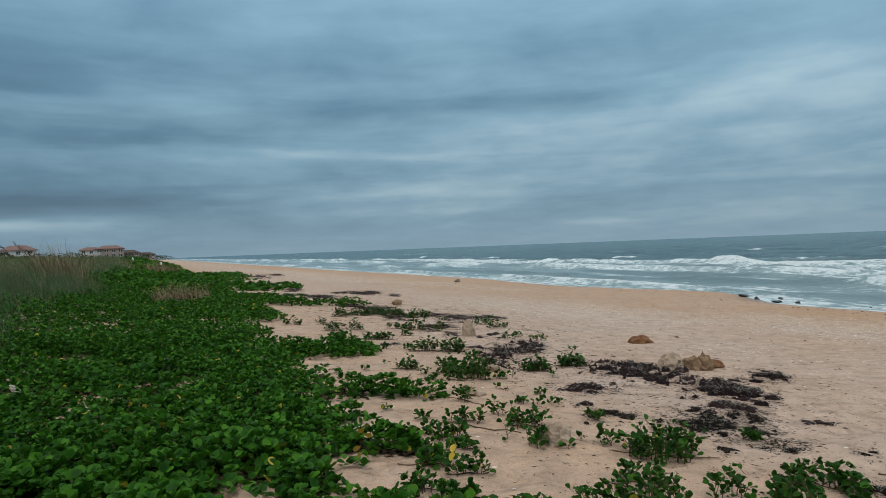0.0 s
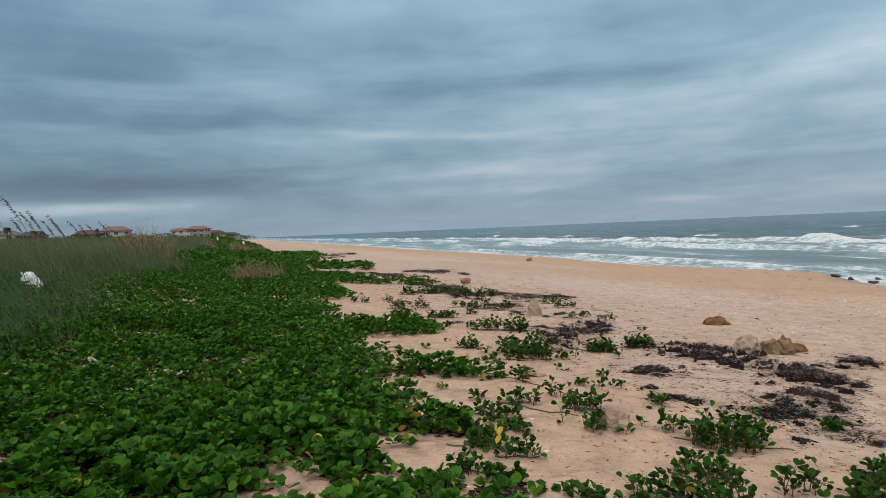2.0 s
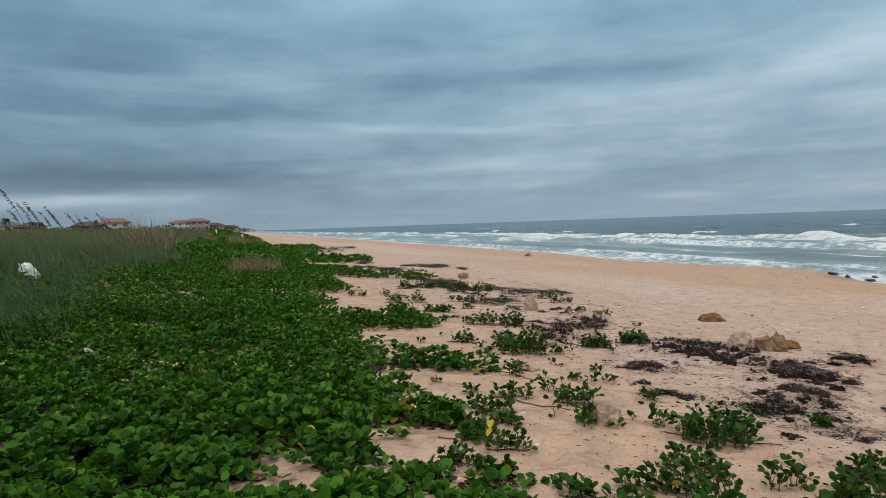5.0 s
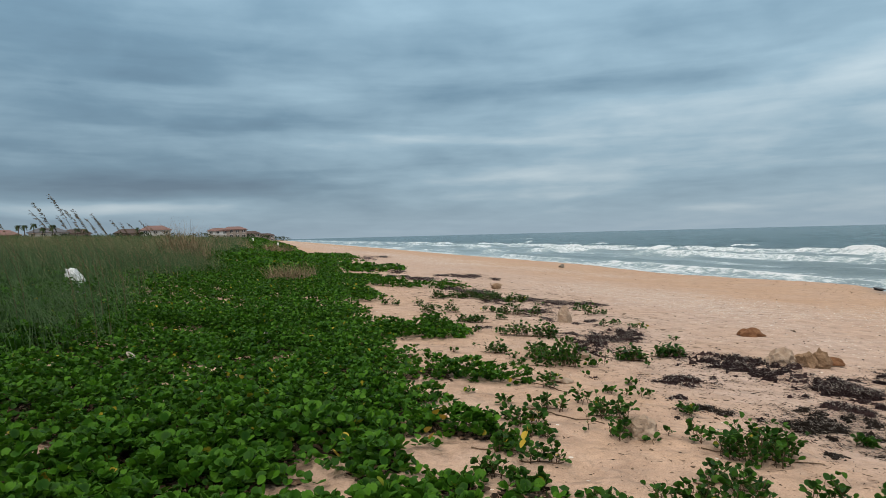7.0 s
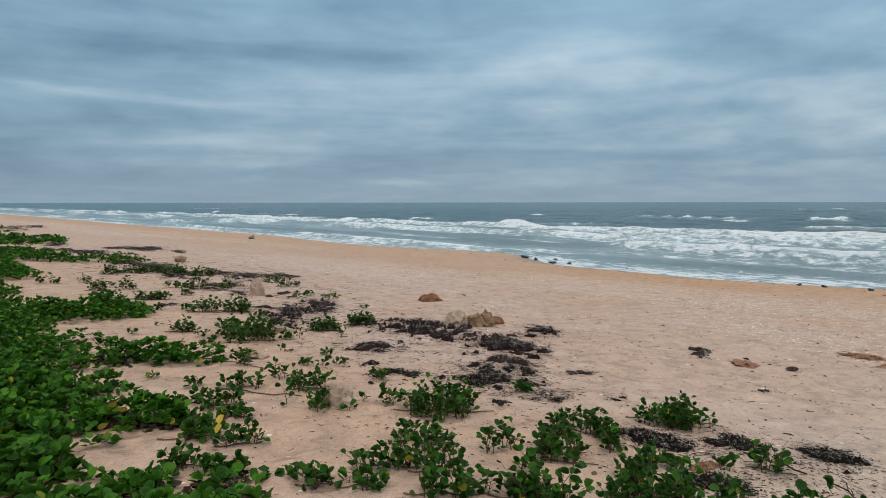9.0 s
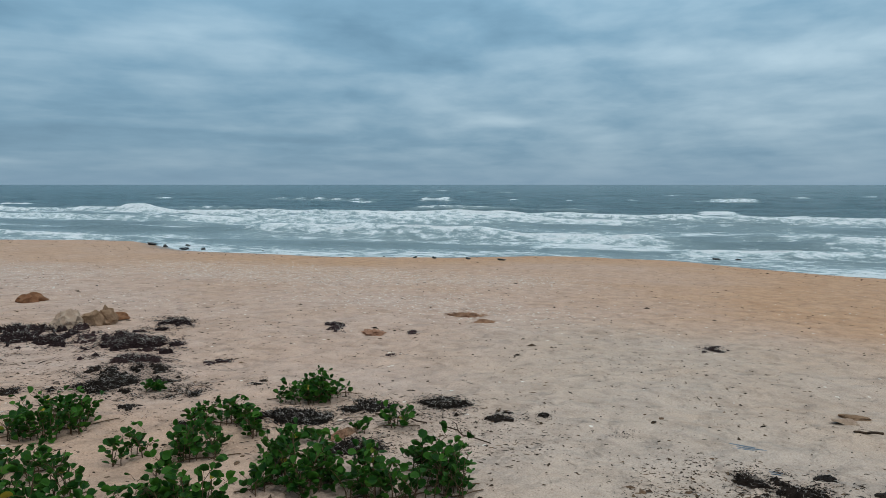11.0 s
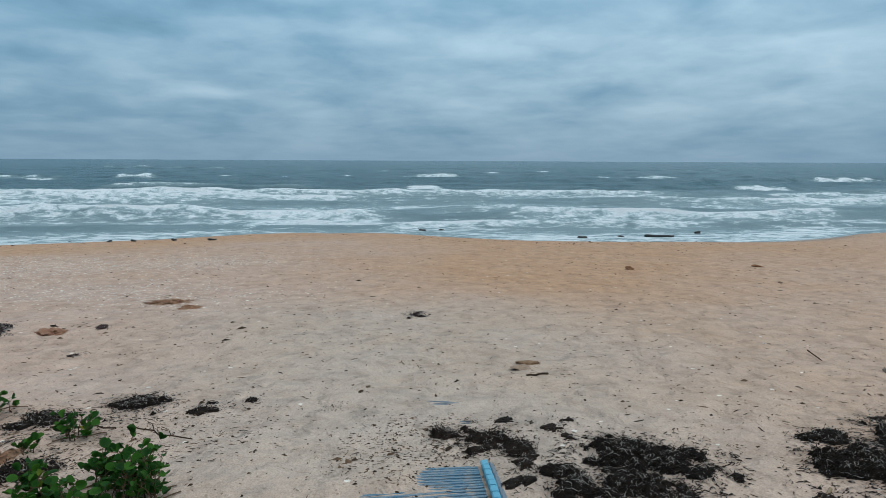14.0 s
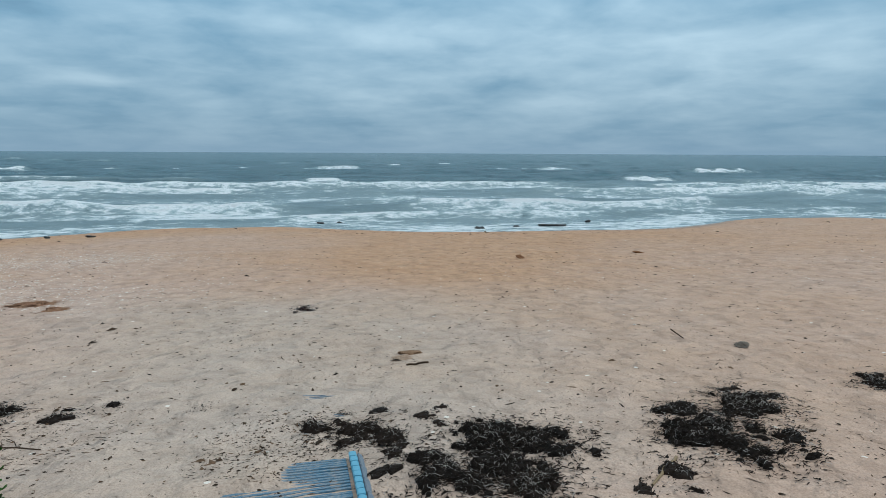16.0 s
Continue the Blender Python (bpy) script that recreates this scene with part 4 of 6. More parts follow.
def wrack(x, y, w, d, turn):
    """A heap of seaweed: a ragged low mat with loose strands."""
    r = np.random.default_rng(int(abs(x * 991 + y * 131)) + 11)
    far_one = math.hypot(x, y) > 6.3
    z0 = gz(x, y)
    big = w * d
    size = "large" if big > 0.25 else ("scattered" if d < 0.12 else "small")
    root = thing("seaweed_heap", x, y, z0, f"{size} heap of {'purplish dark' if far_one else 'black'} dried seaweed on sand", "seaweed", "seaweed along the wrack line")
    tn = radians(turn)
    c, s = math.cos(tn), math.sin(tn)
    hw, hd = w * 0.55, max(d * 0.55, 0.04)
    lift = min(0.005 + 0.06 * math.sqrt(hw * hd), 0.042)
    if w < 0.28 or y > 12:
        lift *= 0.55
    nu, nv = int(np.clip(w / 0.017, 10, 80)), int(np.clip(d / 0.017, 6, 60))
    u, v = np.meshgrid(np.linspace(-1.15, 1.15, nu), np.linspace(-1.15, 1.15, nv), indexing="ij")
    px, py = u * hw * c + v * hd * s, -u * hw * s + v * hd * c
    sd = int(abs(x * 50 + y * 17)) % 900
    calm_rim = 1.0 if far_one else (0.78 if big > 0.25 else 0.9)
    rag = calm_rim * (2.4 * (fbm((x + px) / 0.085, (y + py) / 0.085, 200 + sd, 4) - 0.5)) + 1.3 * calm_rim * (fbm((x + px) / (0.3 * hw + 0.1), (y + py) / (0.4 * hd + 0.1), 300 + sd, 2) - 0.5)
    near_one = math.hypot(x, y) < 4.6
    body = ((0.56 if near_one else (0.47 if y < 8 else 0.30)) if w > 0.28 else 0.42) - (np.abs(u) ** 2.4 + np.abs(v) ** 2.4) ** (1 / 2.4) + rag
    high = np.clip(body, -0.2, 0.5) / 0.5
    zz = ground_z(x + px, y + py) - z0 + np.where(body > 0, 0.008 + lift * np.clip(high, 0, 1) ** 0.6 * (0.1 + 1.6 * r.random(px.shape)), -0.012)
    vs = np.stack([px, py, zz], -1).reshape(-1, 3)
    i, j = np.meshgrid(np.arange(nu - 1), np.arange(nv - 1), indexing="ij")
    q = np.stack([i * nv + j, (i + 1) * nv + j, (i + 1) * nv + j + 1, i * nv + j + 1], -1).reshape(-1, 4)
    keep = (body.ravel()[q] > -0.02).any(1)
    if keep.sum() > 3 and w > 0.1:
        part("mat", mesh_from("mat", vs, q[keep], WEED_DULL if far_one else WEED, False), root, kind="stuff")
    n = int(np.clip(20 + (5200 if not far_one else 2600) * big + 90 * w, 24, 3600)) if w > 0.28 else int(20 + 1600 * big + 70 * w)
    chance = np.where(body > 0, 1.0, 0.55 * np.exp(np.maximum(body, -1.2) / 0.30)).ravel()
    spot = r.choice(chance.size, n, p=chance / chance.sum())
    jit = r.normal(0, 0.022 if w > 0.28 else 0.008, (2, n))
    at = (px.ravel()[spot] + jit[0], py.ravel()[spot] + jit[1], np.sqrt(np.clip(1 - high.ravel()[spot] * 1.2, 0.0, 1)))
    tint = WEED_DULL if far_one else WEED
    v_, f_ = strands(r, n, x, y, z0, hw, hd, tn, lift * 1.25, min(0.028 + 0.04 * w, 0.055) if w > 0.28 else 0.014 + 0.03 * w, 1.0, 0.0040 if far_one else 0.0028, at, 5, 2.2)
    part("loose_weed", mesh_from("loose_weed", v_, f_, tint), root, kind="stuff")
    if big > 0.02:
        m_ = max(4, int(n * (0.18 if near_one else 0.30)))
        v_, f_ = strands(r, m_, x, y, z0, hw, hd, tn, lift * 1.5, 0.075, 1.0, 0.0021 if far_one else 0.0013, tuple(g[:m_] for g in at), 6, 2.6)
        part("bleached_weed", mesh_from("bleached_weed", v_, f_, BLEACHED), root, "pale bleached weed", kind="stuff")


def rock(x, y, w, d, h, mat, label, seed, turn=0.0, sharp=0.35, sink=0.2, category="rock", name="rock", z=None, taper=0.0, crumbly=1.0):
    """A broken lump of stone, flattened under."""
    bm = bmesh.new()
    bmesh.ops.create_icosphere(bm, subdivisions=3, radius=1.0)
    rr = np.random.default_rng(seed)
    planes = [(Vector(rr.normal(0, 1, 3)).normalized(), rr.uniform(0.35, 0.75) + 0.2 * (taper > 0) + 0.5 * (crumbly > 1)) for _ in range(11)]
    for v in bm.verts:
        p = v.co.copy()
        for nrm, cut in planes:
            over = p.dot(nrm) - cut
            if over > 0:
                p -= nrm * over * 0.96
        p *= 1.35
        n1 = noise.noise(p * 1.3 + Vector((seed * 7.1, 3, 1)))
        n2 = noise.noise(p * 3.4 + Vector((2, seed * 5.3, 9)))
        n3 = noise.noise(p * 8 + Vector((5, 1, seed)))
        p *= 1 + 0.5 * sharp * n1 + (0.16 * n2 + 0.13 * n3) * crumbly * (1.5 if taper > 0 else 1)
        narrow = 1 - taper * max(p.z + 0.6, 0) * 0.8
        narrow = max(narrow, 0.42)
        p.x, p.y = p.x * narrow, p.y * narrow
        p.z = max(p.z, -0.6)
        v.co = (p.x * w / 2, p.y * d / 2, p.z * h / 1.4)
    me = bpy.data.meshes.new(name)
    bm.to_mesh(me)
    bm.free()
    me.polygons.foreach_set("use_smooth", [False] * len(me.polygons))
    me.materials.append(mat)
    ob = new(name, me)
    ob.matrix_basis = pose(x, y, (gz(x, y) if z is None else z) + h * (0.43 - sink), 0, 0, turn)
    return tagged(ob, label, category)


# ---------------------------------------------------------------- plants and wrack on the sand
# vines that stand singly on the sand: x, y, width, depth, height
vine(2.96, 7.71, 0.63, 0.40, 0.21)
vine(3.99, 7.62, 0.39, 0.24, 0.16)
vine(4.70, 7.82, 0.35, 0.22, 0.12)
vine(3.24, 6.20, 0.08, 0.05, 0.05)
vine(3.13, 5.69, 0.11, 0.07, 0.08)
vine(2.97, 5.76, 0.06, 0.04, 0.05)
vine(2.31, 6.14, 0.19, 0.12, 0.18)
vine(2.39, 5.49, 0.15, 0.10, 0.15)
vine(2.82, 5.86, 0.12, 0.08, 0.05)
vine(2.48, 5.04, 0.34, 0.22, 0.16)
vine(2.21, 4.41, 0.17, 0.11, 0.16)
vine(2.06, 4.61, 0.06, 0.04, 0.12)
vine(1.97, 5.39, 0.21, 0.13, 0.13)
vine(2.07, 5.24, 0.12, 0.08, 0.16)
vine(1.70, 5.63, 0.14, 0.09, 0.10)
vine(1.48, 5.11, 0.21, 0.14, 0.10)
vine(1.66, 4.88, 0.29, 0.18, 0.13)
vine(1.63, 4.58, 0.22, 0.14, 0.07)
vine(1.28, 4.35, 0.35, 0.22, 0.10)
vine(1.48, 4.09, 0.24, 0.15, 0.14)
vine(1.08, 3.88, 0.22, 0.14, 0.12)
vine(1.24, 3.67, 0.27, 0.17, 0.10)
vine(1.53, 3.40, 0.10, 0.06, 0.07)
vine(1.59, 3.21, 0.21, 0.14, 0.11)
vine(1.76, 3.06, 0.22, 0.14, 0.09)
vine(1.85, 3.27, 0.11, 0.07, 0.10)
vine(2.63, 4.49, 0.08, 0.05, 0.13)
vine(2.77, 4.32, 0.15, 0.10, 0.14)
vine(2.41, 4.24, 0.06, 0.04, 0.06)
vine(3.19, 5.03, 0.19, 0.12, 0.08)
vine(3.05, 3.95, 0.63, 0.40, 0.21)
vine(2.44, 3.45, 0.32, 0.20, 0.13)
vine(2.08, 3.23, 0.30, 0.19, 0.16)
vine(2.26, 3.00, 0.30, 0.19, 0.28)
vine(2.07, 2.71, 0.36, 0.22, 0.15)
vine(2.74, 3.11, 0.12, 0.08, 0.16)
vine(2.92, 3.07, 0.15, 0.09, 0.15)
vine(2.70, 2.75, 0.15, 0.10, 0.15)
vine(2.24, 2.61, 0.12, 0.07, 0.14)
vine(2.42, 2.40, 0.40, 0.25, 0.15)
vine(4.03, 4.13, 0.20, 0.13, 0.07)
vine(3.59, 3.01, 0.44, 0.28, 0.18)
vine(3.14, 2.88, 0.31, 0.19, 0.18)
vine(3.40, 2.70, 0.19, 0.12, 0.17)
vine(4.46, 2.85, 0.58, 0.37, 0.17)
vine(3.97, 1.88, 0.23, 0.14, 0.14)
vine(3.19, 2.33, 0.17, 0.11, 0.16)
vine(3.52, 2.37, 0.10, 0.06, 0.08)
vine(3.52, 2.26, 0.12, 0.08, 0.06)
vine(3.72, 2.02, 0.11, 0.07, 0.07)
vine(2.88, 1.99, 0.51, 0.32, 0.16)
vine(3.10, 1.62, 0.30, 0.19, 0.18)
vine(3.31, 1.38, 0.32, 0.20, 0.21)
vine(3.22, 2.27, 0.15, 0.09, 0.14)
vine(2.96, 2.00, 0.36, 0.23, 0.30)
vine(2.92, 1.56, 0.35, 0.22, 0.23)
vine(3.07, 1.24, 0.36, 0.23, 0.31)
vine(3.00, 2.69, 0.33, 0.21, 0.24)
vine(2.43, 2.28, 0.30, 0.19, 0.27)
vine(3.18, 1.22, 0.24, 0.15, 0.25)
vine(4.00, 7.60, 0.32, 0.20, 0.17)
vine(4.62, 7.76, 0.39, 0.25, 0.17)
vine(4.01, 7.17, 0.07, 0.05, 0.15)
vine(3.46, 7.31, 0.08, 0.05, 0.19)
vine(5.58, 9.19, 0.11, 0.07, 0.07)
vine(3.30, 16.53, 0.43, 0.27, 0.18)
vine(3.79, 16.74, 0.47, 0.30, 0.15)
vine(4.14, 16.55, 0.56, 0.35, 0.23)
vine(4.55, 16.02, 0.65, 0.41, 0.21)
vine(5.04, 15.50, 0.60, 0.38, 0.19)
vine(1.70, 14.68, 0.19, 0.12, 0.13)
vine(1.83, 14.65, 0.10, 0.07, 0.16)
vine(1.95, 14.62, 0.17, 0.11, 0.12)
vine(2.43, 14.60, 0.21, 0.13, 0.16)
vine(2.39, 13.21, 0.36, 0.23, 0.18)
vine(2.83, 14.00, 0.14, 0.09, 0.09)
vine(2.90, 13.29, 0.32, 0.20, 0.21)
vine(2.38, 12.00, 0.20, 0.12, 0.13)
vine(2.76, 11.38, 0.34, 0.21, 0.13)
vine(3.00, 11.30, 0.32, 0.21, 0.14)
vine(3.66, 13.43, 0.09, 0.06, 0.11)
vine(3.86, 13.25, 0.32, 0.20, 0.13)
vine(4.11, 12.89, 0.42, 0.27, 0.25)
vine(3.61, 12.01, 0.22, 0.14, 0.14)
vine(4.53, 12.64, 0.25, 0.16, 0.22)
vine(5.86, 13.54, 0.28, 0.18, 0.18)
vine(5.75, 12.67, 0.27, 0.17, 0.23)
vine(6.03, 12.71, 0.15, 0.09, 0.14)
vine(5.17, 10.85, 0.19, 0.12, 0.14)
vine(5.54, 11.10, 0.20, 0.13, 0.13)
vine(5.67, 10.77, 0.11, 0.07, 0.10)
vine(5.75, 10.56, 0.19, 0.12, 0.14)
vine(2.62, 10.21, 0.13, 0.09, 0.09)
vine(3.18, 9.76, 0.41, 0.26, 0.20)
vine(3.52, 9.49, 0.51, 0.32, 0.19)
vine(2.98, 9.92, 0.12, 0.08, 0.09)
vine(3.71, 9.01, 0.20, 0.13, 0.08)
vine(2.40, 8.26, 0.34, 0.21, 0.15)
vine(2.45, 7.74, 0.11, 0.07, 0.12)
vine(2.45, 7.45, 0.10, 0.07, 0.09)
vine(2.93, 8.27, 0.19, 0.12, 0.13)
vine(2.67, 7.27, 0.24, 0.15, 0.22)
vine(2.97, 7.31, 0.36, 0.23, 0.25)
vine(3.27, 7.30, 0.14, 0.09, 0.10)
vine(3.40, 7.27, 0.08, 0.05, 0.07)
vine(2.21, 8.77, 0.07, 0.04, 0.06)
vine(2.49, 6.46, 0.12, 0.08, 0.11)
vine(2.93, 6.69, 0.05, 0.03, 0.05)
vine(3.27, 6.21, 0.06, 0.04, 0.05)
vine(1.83, 8.41, 0.11, 0.07, 0.05)
# heaps of wrack: x, y, width, depth, turn
wrack(5.15, 7.05, 1.33, 1.57, 37)
wrack(5.48, 5.74, 0.80, 1.29, 45)
wrack(4.83, 5.02, 0.56, 0.46, 45)
wrack(4.19, 4.59, 0.88, 1.01, 44)
wrack(4.21, 3.89, 0.32, 0.35, 49)
wrack(3.90, 6.34, 0.69, 0.49, 33)
wrack(3.43, 5.61, 0.28, 0.24, 33)
wrack(3.44, 5.17, 0.40, 0.36, 35)
wrack(3.04, 4.97, 0.12, 0.14, 33)
wrack(3.58, 3.87, 0.18, 0.48, 45)
wrack(4.13, 8.83, 0.64, 1.99, 25)
wrack(5.04, 9.74, 0.60, 1.51, 28)
wrack(6.81, 27.63, 1.57, 3.83, 14)
wrack(6.63, 6.35, 0.53, 0.94, 47)
wrack(4.57, 3.48, 0.24, 0.30, 54)
wrack(3.96, 2.62, 0.60, 0.44, 59)
wrack(4.40, 2.32, 0.34, 0.46, 64)
wrack(4.56, 1.78, 0.39, 0.63, 71)
wrack(4.46, 1.27, 0.28, 0.26, 76)
wrack(4.63, 1.02, 0.14, 0.18, 80)
wrack(3.49, 1.98, 0.43, 0.37, 63)
wrack(5.12, 4.33, 0.20, 0.26, 51)
wrack(7.22, 4.21, 0.25, 0.66, 61)
wrack(7.36, 3.19, 0.12, 0.22, 68)
wrack(6.20, 2.92, 0.22, 0.19, 66)
wrack(3.40, 3.25, 0.14, 0.32, 48)
wrack(4.14, -0.70, 0.15, 0.30, 97)
wrack(3.79, -0.52, 0.49, 0.47, 95)
wrack(3.41, -0.69, 0.21, 0.35, 98)
wrack(3.13, -0.63, 0.24, 0.15, 98)
wrack(3.88, -1.02, 0.23, 0.34, 102)
wrack(3.48, -1.39, 0.82, 0.63, 109)
wrack(3.08, -1.12, 0.81, 0.57, 107)
wrack(2.88, -1.25, 0.59, 0.31, 111)
wrack(3.65, -2.58, 0.34, 0.27, 124)
wrack(3.95, -3.15, 0.22, 0.36, 127)
wrack(3.62, -3.06, 0.59, 0.61, 129)
wrack(3.14, -2.55, 0.74, 0.63, 128)
wrack(3.14, -3.02, 0.22, 0.50, 133)
wrack(2.88, -2.10, 0.27, 0.49, 124)
wrack(2.75, -1.81, 0.15, 0.20, 121)
wrack(3.86, -4.35, 0.29, 0.42, 138)
wrack(4.63, 1.01, 0.11, 0.12, 75)
wrack(4.47, 0.42, 0.13, 0.11, 82)
wrack(2.72, 33.92, 1.47, 7.01, 5)
wrack(8.00, -0.27, 0.28, 0.44, 92)
wrack(8.06, -0.26, 0.28, 0.32, 90)
wrack(7.24, 4.19, 0.18, 0.62, 60)
wrack(5.15, 4.30, 0.16, 0.28, 50)
wrack(3.32, 35.83, 1.38, 7.09, 5)
wrack(3.92, 26.77, 0.39, 1.86, 8)
wrack(4.42, 25.33, 1.12, 2.39, 10)
wrack(5.76, 28.01, 0.58, 1.46, 12)
wrack(7.46, 25.50, 0.41, 1.83, 16)
wrack(4.43, 20.16, 0.63, 1.85, 13)
wrack(4.95, 19.22, 0.96, 1.61, 15)
wrack(4.72, 17.66, 0.76, 1.70, 15)
wrack(4.63, 15.72, 0.69, 1.72, 17)
wrack(5.68, 15.92, 0.49, 1.52, 20)
wrack(5.83, 14.96, 0.76, 1.73, 22)
wrack(4.72, 13.13, 0.69, 1.21, 20)
wrack(6.73, 15.10, 0.85, 1.14, 24)
wrack(4.59, 12.07, 0.32, 0.85, 21)
wrack(4.89, 11.38, 0.16, 0.48, 24)
wrack(5.33, 11.69, 0.28, 0.50, 25)
wrack(5.06, 10.92, 0.16, 0.33, 25)
wrack(2.51, 10.65, 0.19, 0.36, 14)
wrack(2.89, 10.69, 0.31, 0.37, 15)
wrack(4.10, 9.74, 0.38, 0.51, 23)
wrack(4.55, 10.00, 0.16, 0.30, 25)
wrack(3.06, 6.64, 0.11, 0.18, 25)
wrack(4.93, 54.85, 1.45, 16.06, 5)
wrack(6.94, 61.40, 1.26, 10.16, 6)
wrack(3.15, 34.04, 1.13, 5.83, 5)
wrack(4.09, 30.29, 0.68, 2.38, 8)
wrack(3.44, 26.68, 0.51, 2.10, 7)
wrack(4.48, 25.13, 1.05, 2.29, 10)

# ---------------------------------------------------------------- rocks and driftwood
rock(4.75, 11.65, 0.21, 0.19, 0.25, COQUINA, "pale upright pitted coquina rock standing in sand", 3, 20, 0.4, 0.1, taper=0.16, crumbly=1.3)
rock(5.86, 7.18, 0.34, 0.30, 0.18, COQUINA, "pale peaked coquina rock beside seaweed", 6, 0, 0.5, 0.12, taper=0.22, crumbly=1.3)
rock(6.06, 6.98, 0.20, 0.24, 0.19, TAN_ROCK, "tan split coquina rock leaning on its other half", 28, 20, 0.5, 0.12, taper=0.2)
rock(6.21, 6.94, 0.24, 0.24, 0.18, TAN_ROCK, "tan broken coquina rock with a dark cleft", 8, 60, 0.45, 0.15, taper=0.25)
rock(6.44, 7.08, 0.34, 0.20, 0.08, RUST_ROCK, "flat brown rock slab leaning on sand", 9, -25, 0.4, 0.1)
rock(7.38, 9.80, 0.42, 0.30, 0.16, RUST_ROCK, "rusty orange lump of cemented sand", 24, 10, 0.8, 0.15, taper=0.45)
rock(6.00, 20.3, 0.48, 0.26, 0.17, TAN_ROCK, "tan flat rock lying far along the sand", 12, 30, 0.35, 0.2)
rock(3.47, 7.75, 0.30, 0.22, 0.12, COQUINA, "low pale coquina rock half buried in sand", 13, 0, 0.3, 0.25)
rock(2.61, 6.5, 0.22, 0.18, 0.09, COQUINA, "low pale coquina slab half buried in sand", 14, 35, 0.3, 0.25)
rock(2.40, 4.45, 0.19, 0.17, 0.13, COQUINA, "pale crumbling coquina rock among vines", 15, 0, 0.6, 0.2, crumbly=2.0)
rock(7.10, 3.62, 0.25, 0.20, 0.04, RUST_SAND, "low reddish crumbling lump of sand", 16, 15, 0.9, 0.3, crumbly=2.6)
rock(5.00, -4.08, 0.12, 0.10, 0.045, GREY_ROCK, "small rounded grey stone on sand", 17, 0, 0.2, 0.15)
rock(5.56, -1.13, 0.20, 0.09, 0.035, TAN_ROCK, "flat brown weathered rock chip", 18, 80, 0.3, 0.1)
rock(5.38, -1.08, 0.18, 0.10, 0.035, COQUINA, "flat pale tan rock chip", 19, 95, 0.25, 0.1)
rock(12.55, -4.65, 0.26, 0.16, 0.055, RUST_ROCK, "small rusty lump on the berm", 21, 0, 0.4, 0.15)
rock(13.15, -7.65, 0.22, 0.14, 0.04, RUST_ROCK, "small rusty brown lump on the berm", 22, 30, 0.4, 0.15)
rock(16.8, 41.3, 0.42, 0.3, 0.22, GREY_ROCK, "dark grey rock far along the berm", 23, 0, 0.35, 0.15)

for k, (x, y, w, h) in enumerate(((23.4, 21.1, 1.4, 0.34), (21.6, 9.1, 0.62, 0.2), (21.85, 8.45, 0.66, 0.2), (22.2, 7.3, 0.46, 0.18), (22.3, 6.1, 0.74, 0.18),
                                  (23.9, 11.4, 0.3, 0.16), (24.0, 17.3, 0.36, 0.2), (24.4, -7.2, 0.9, 0.26), (24.8, -8.8, 0.8, 0.24), (27.4, -1.2, 1.2, 0.24),
                                  (27.6, -2.0, 0.8, 0.2), (24.3, 23.8, 1.4, 0.34), (24.8, 22.1, 1.1, 0.3), (25.9, -12.5, 0.7, 0.3), (24.0, 22.7, 0.9, 0.4), (23.6, 20.2, 0.6, 0.3))):
    rock(x, y, w * 0.36, w * 0.24, h * 0.34, WET_ROCK, "wet black rock awash at the water's edge", 30 + k, 70 + 25 * math.sin(k * 3.1), 0.9, 0.10, name="shore_rock", z=max(gz(x, y), SEA - 0.02))


def stick(x, y, length, radius, turn, mat, label, name="driftwood", knots=4, seed=1, lift=0.0, category="driftwood", forks=0, base=None):
    """A weathered stick, bent, with stubs."""
    r = np.random.default_rng(seed)
    c, s = math.cos(radians(turn)), math.sin(radians(turn))
    z0 = gz(x, y) if base is None else base
    pts = []
    for q in np.linspace(-0.5, 0.5, 7):
        off = r.normal(0, 0.04) * length
        px, py = c * q * length - s * off, s * q * length + c * off
        rest = gz(x + px, y + py) - z0 if base is None else 0.0
        pts.append((px, py, rest + radius * 0.7 + lift * (q + 0.5)))
    pieces = [tube(pts, radius * 0.8, radius * 1.1, 6)]
    for k in range(forks):
        b = np.array(pts[2 + k % 3])
        a = radians(turn) + r.choice([-1, 1]) * r.uniform(0.5, 1.0)
        ln = length * r.uniform(0.2, 0.4)
        pieces.append(tube([b, b + [math.cos(a) * ln * 0.5, math.sin(a) * ln * 0.5, 0.01], b + [math.cos(a + 0.2) * ln, math.sin(a + 0.2) * ln, 0.012]], radius * 0.7, radius * 0.3, 4))
    v, f = joined(pieces)
    ob = new(name, mesh_from(name, v, f, mat))
    ob.matrix_basis = pose(x, y, z0)
    return tagged(ob, label, category)




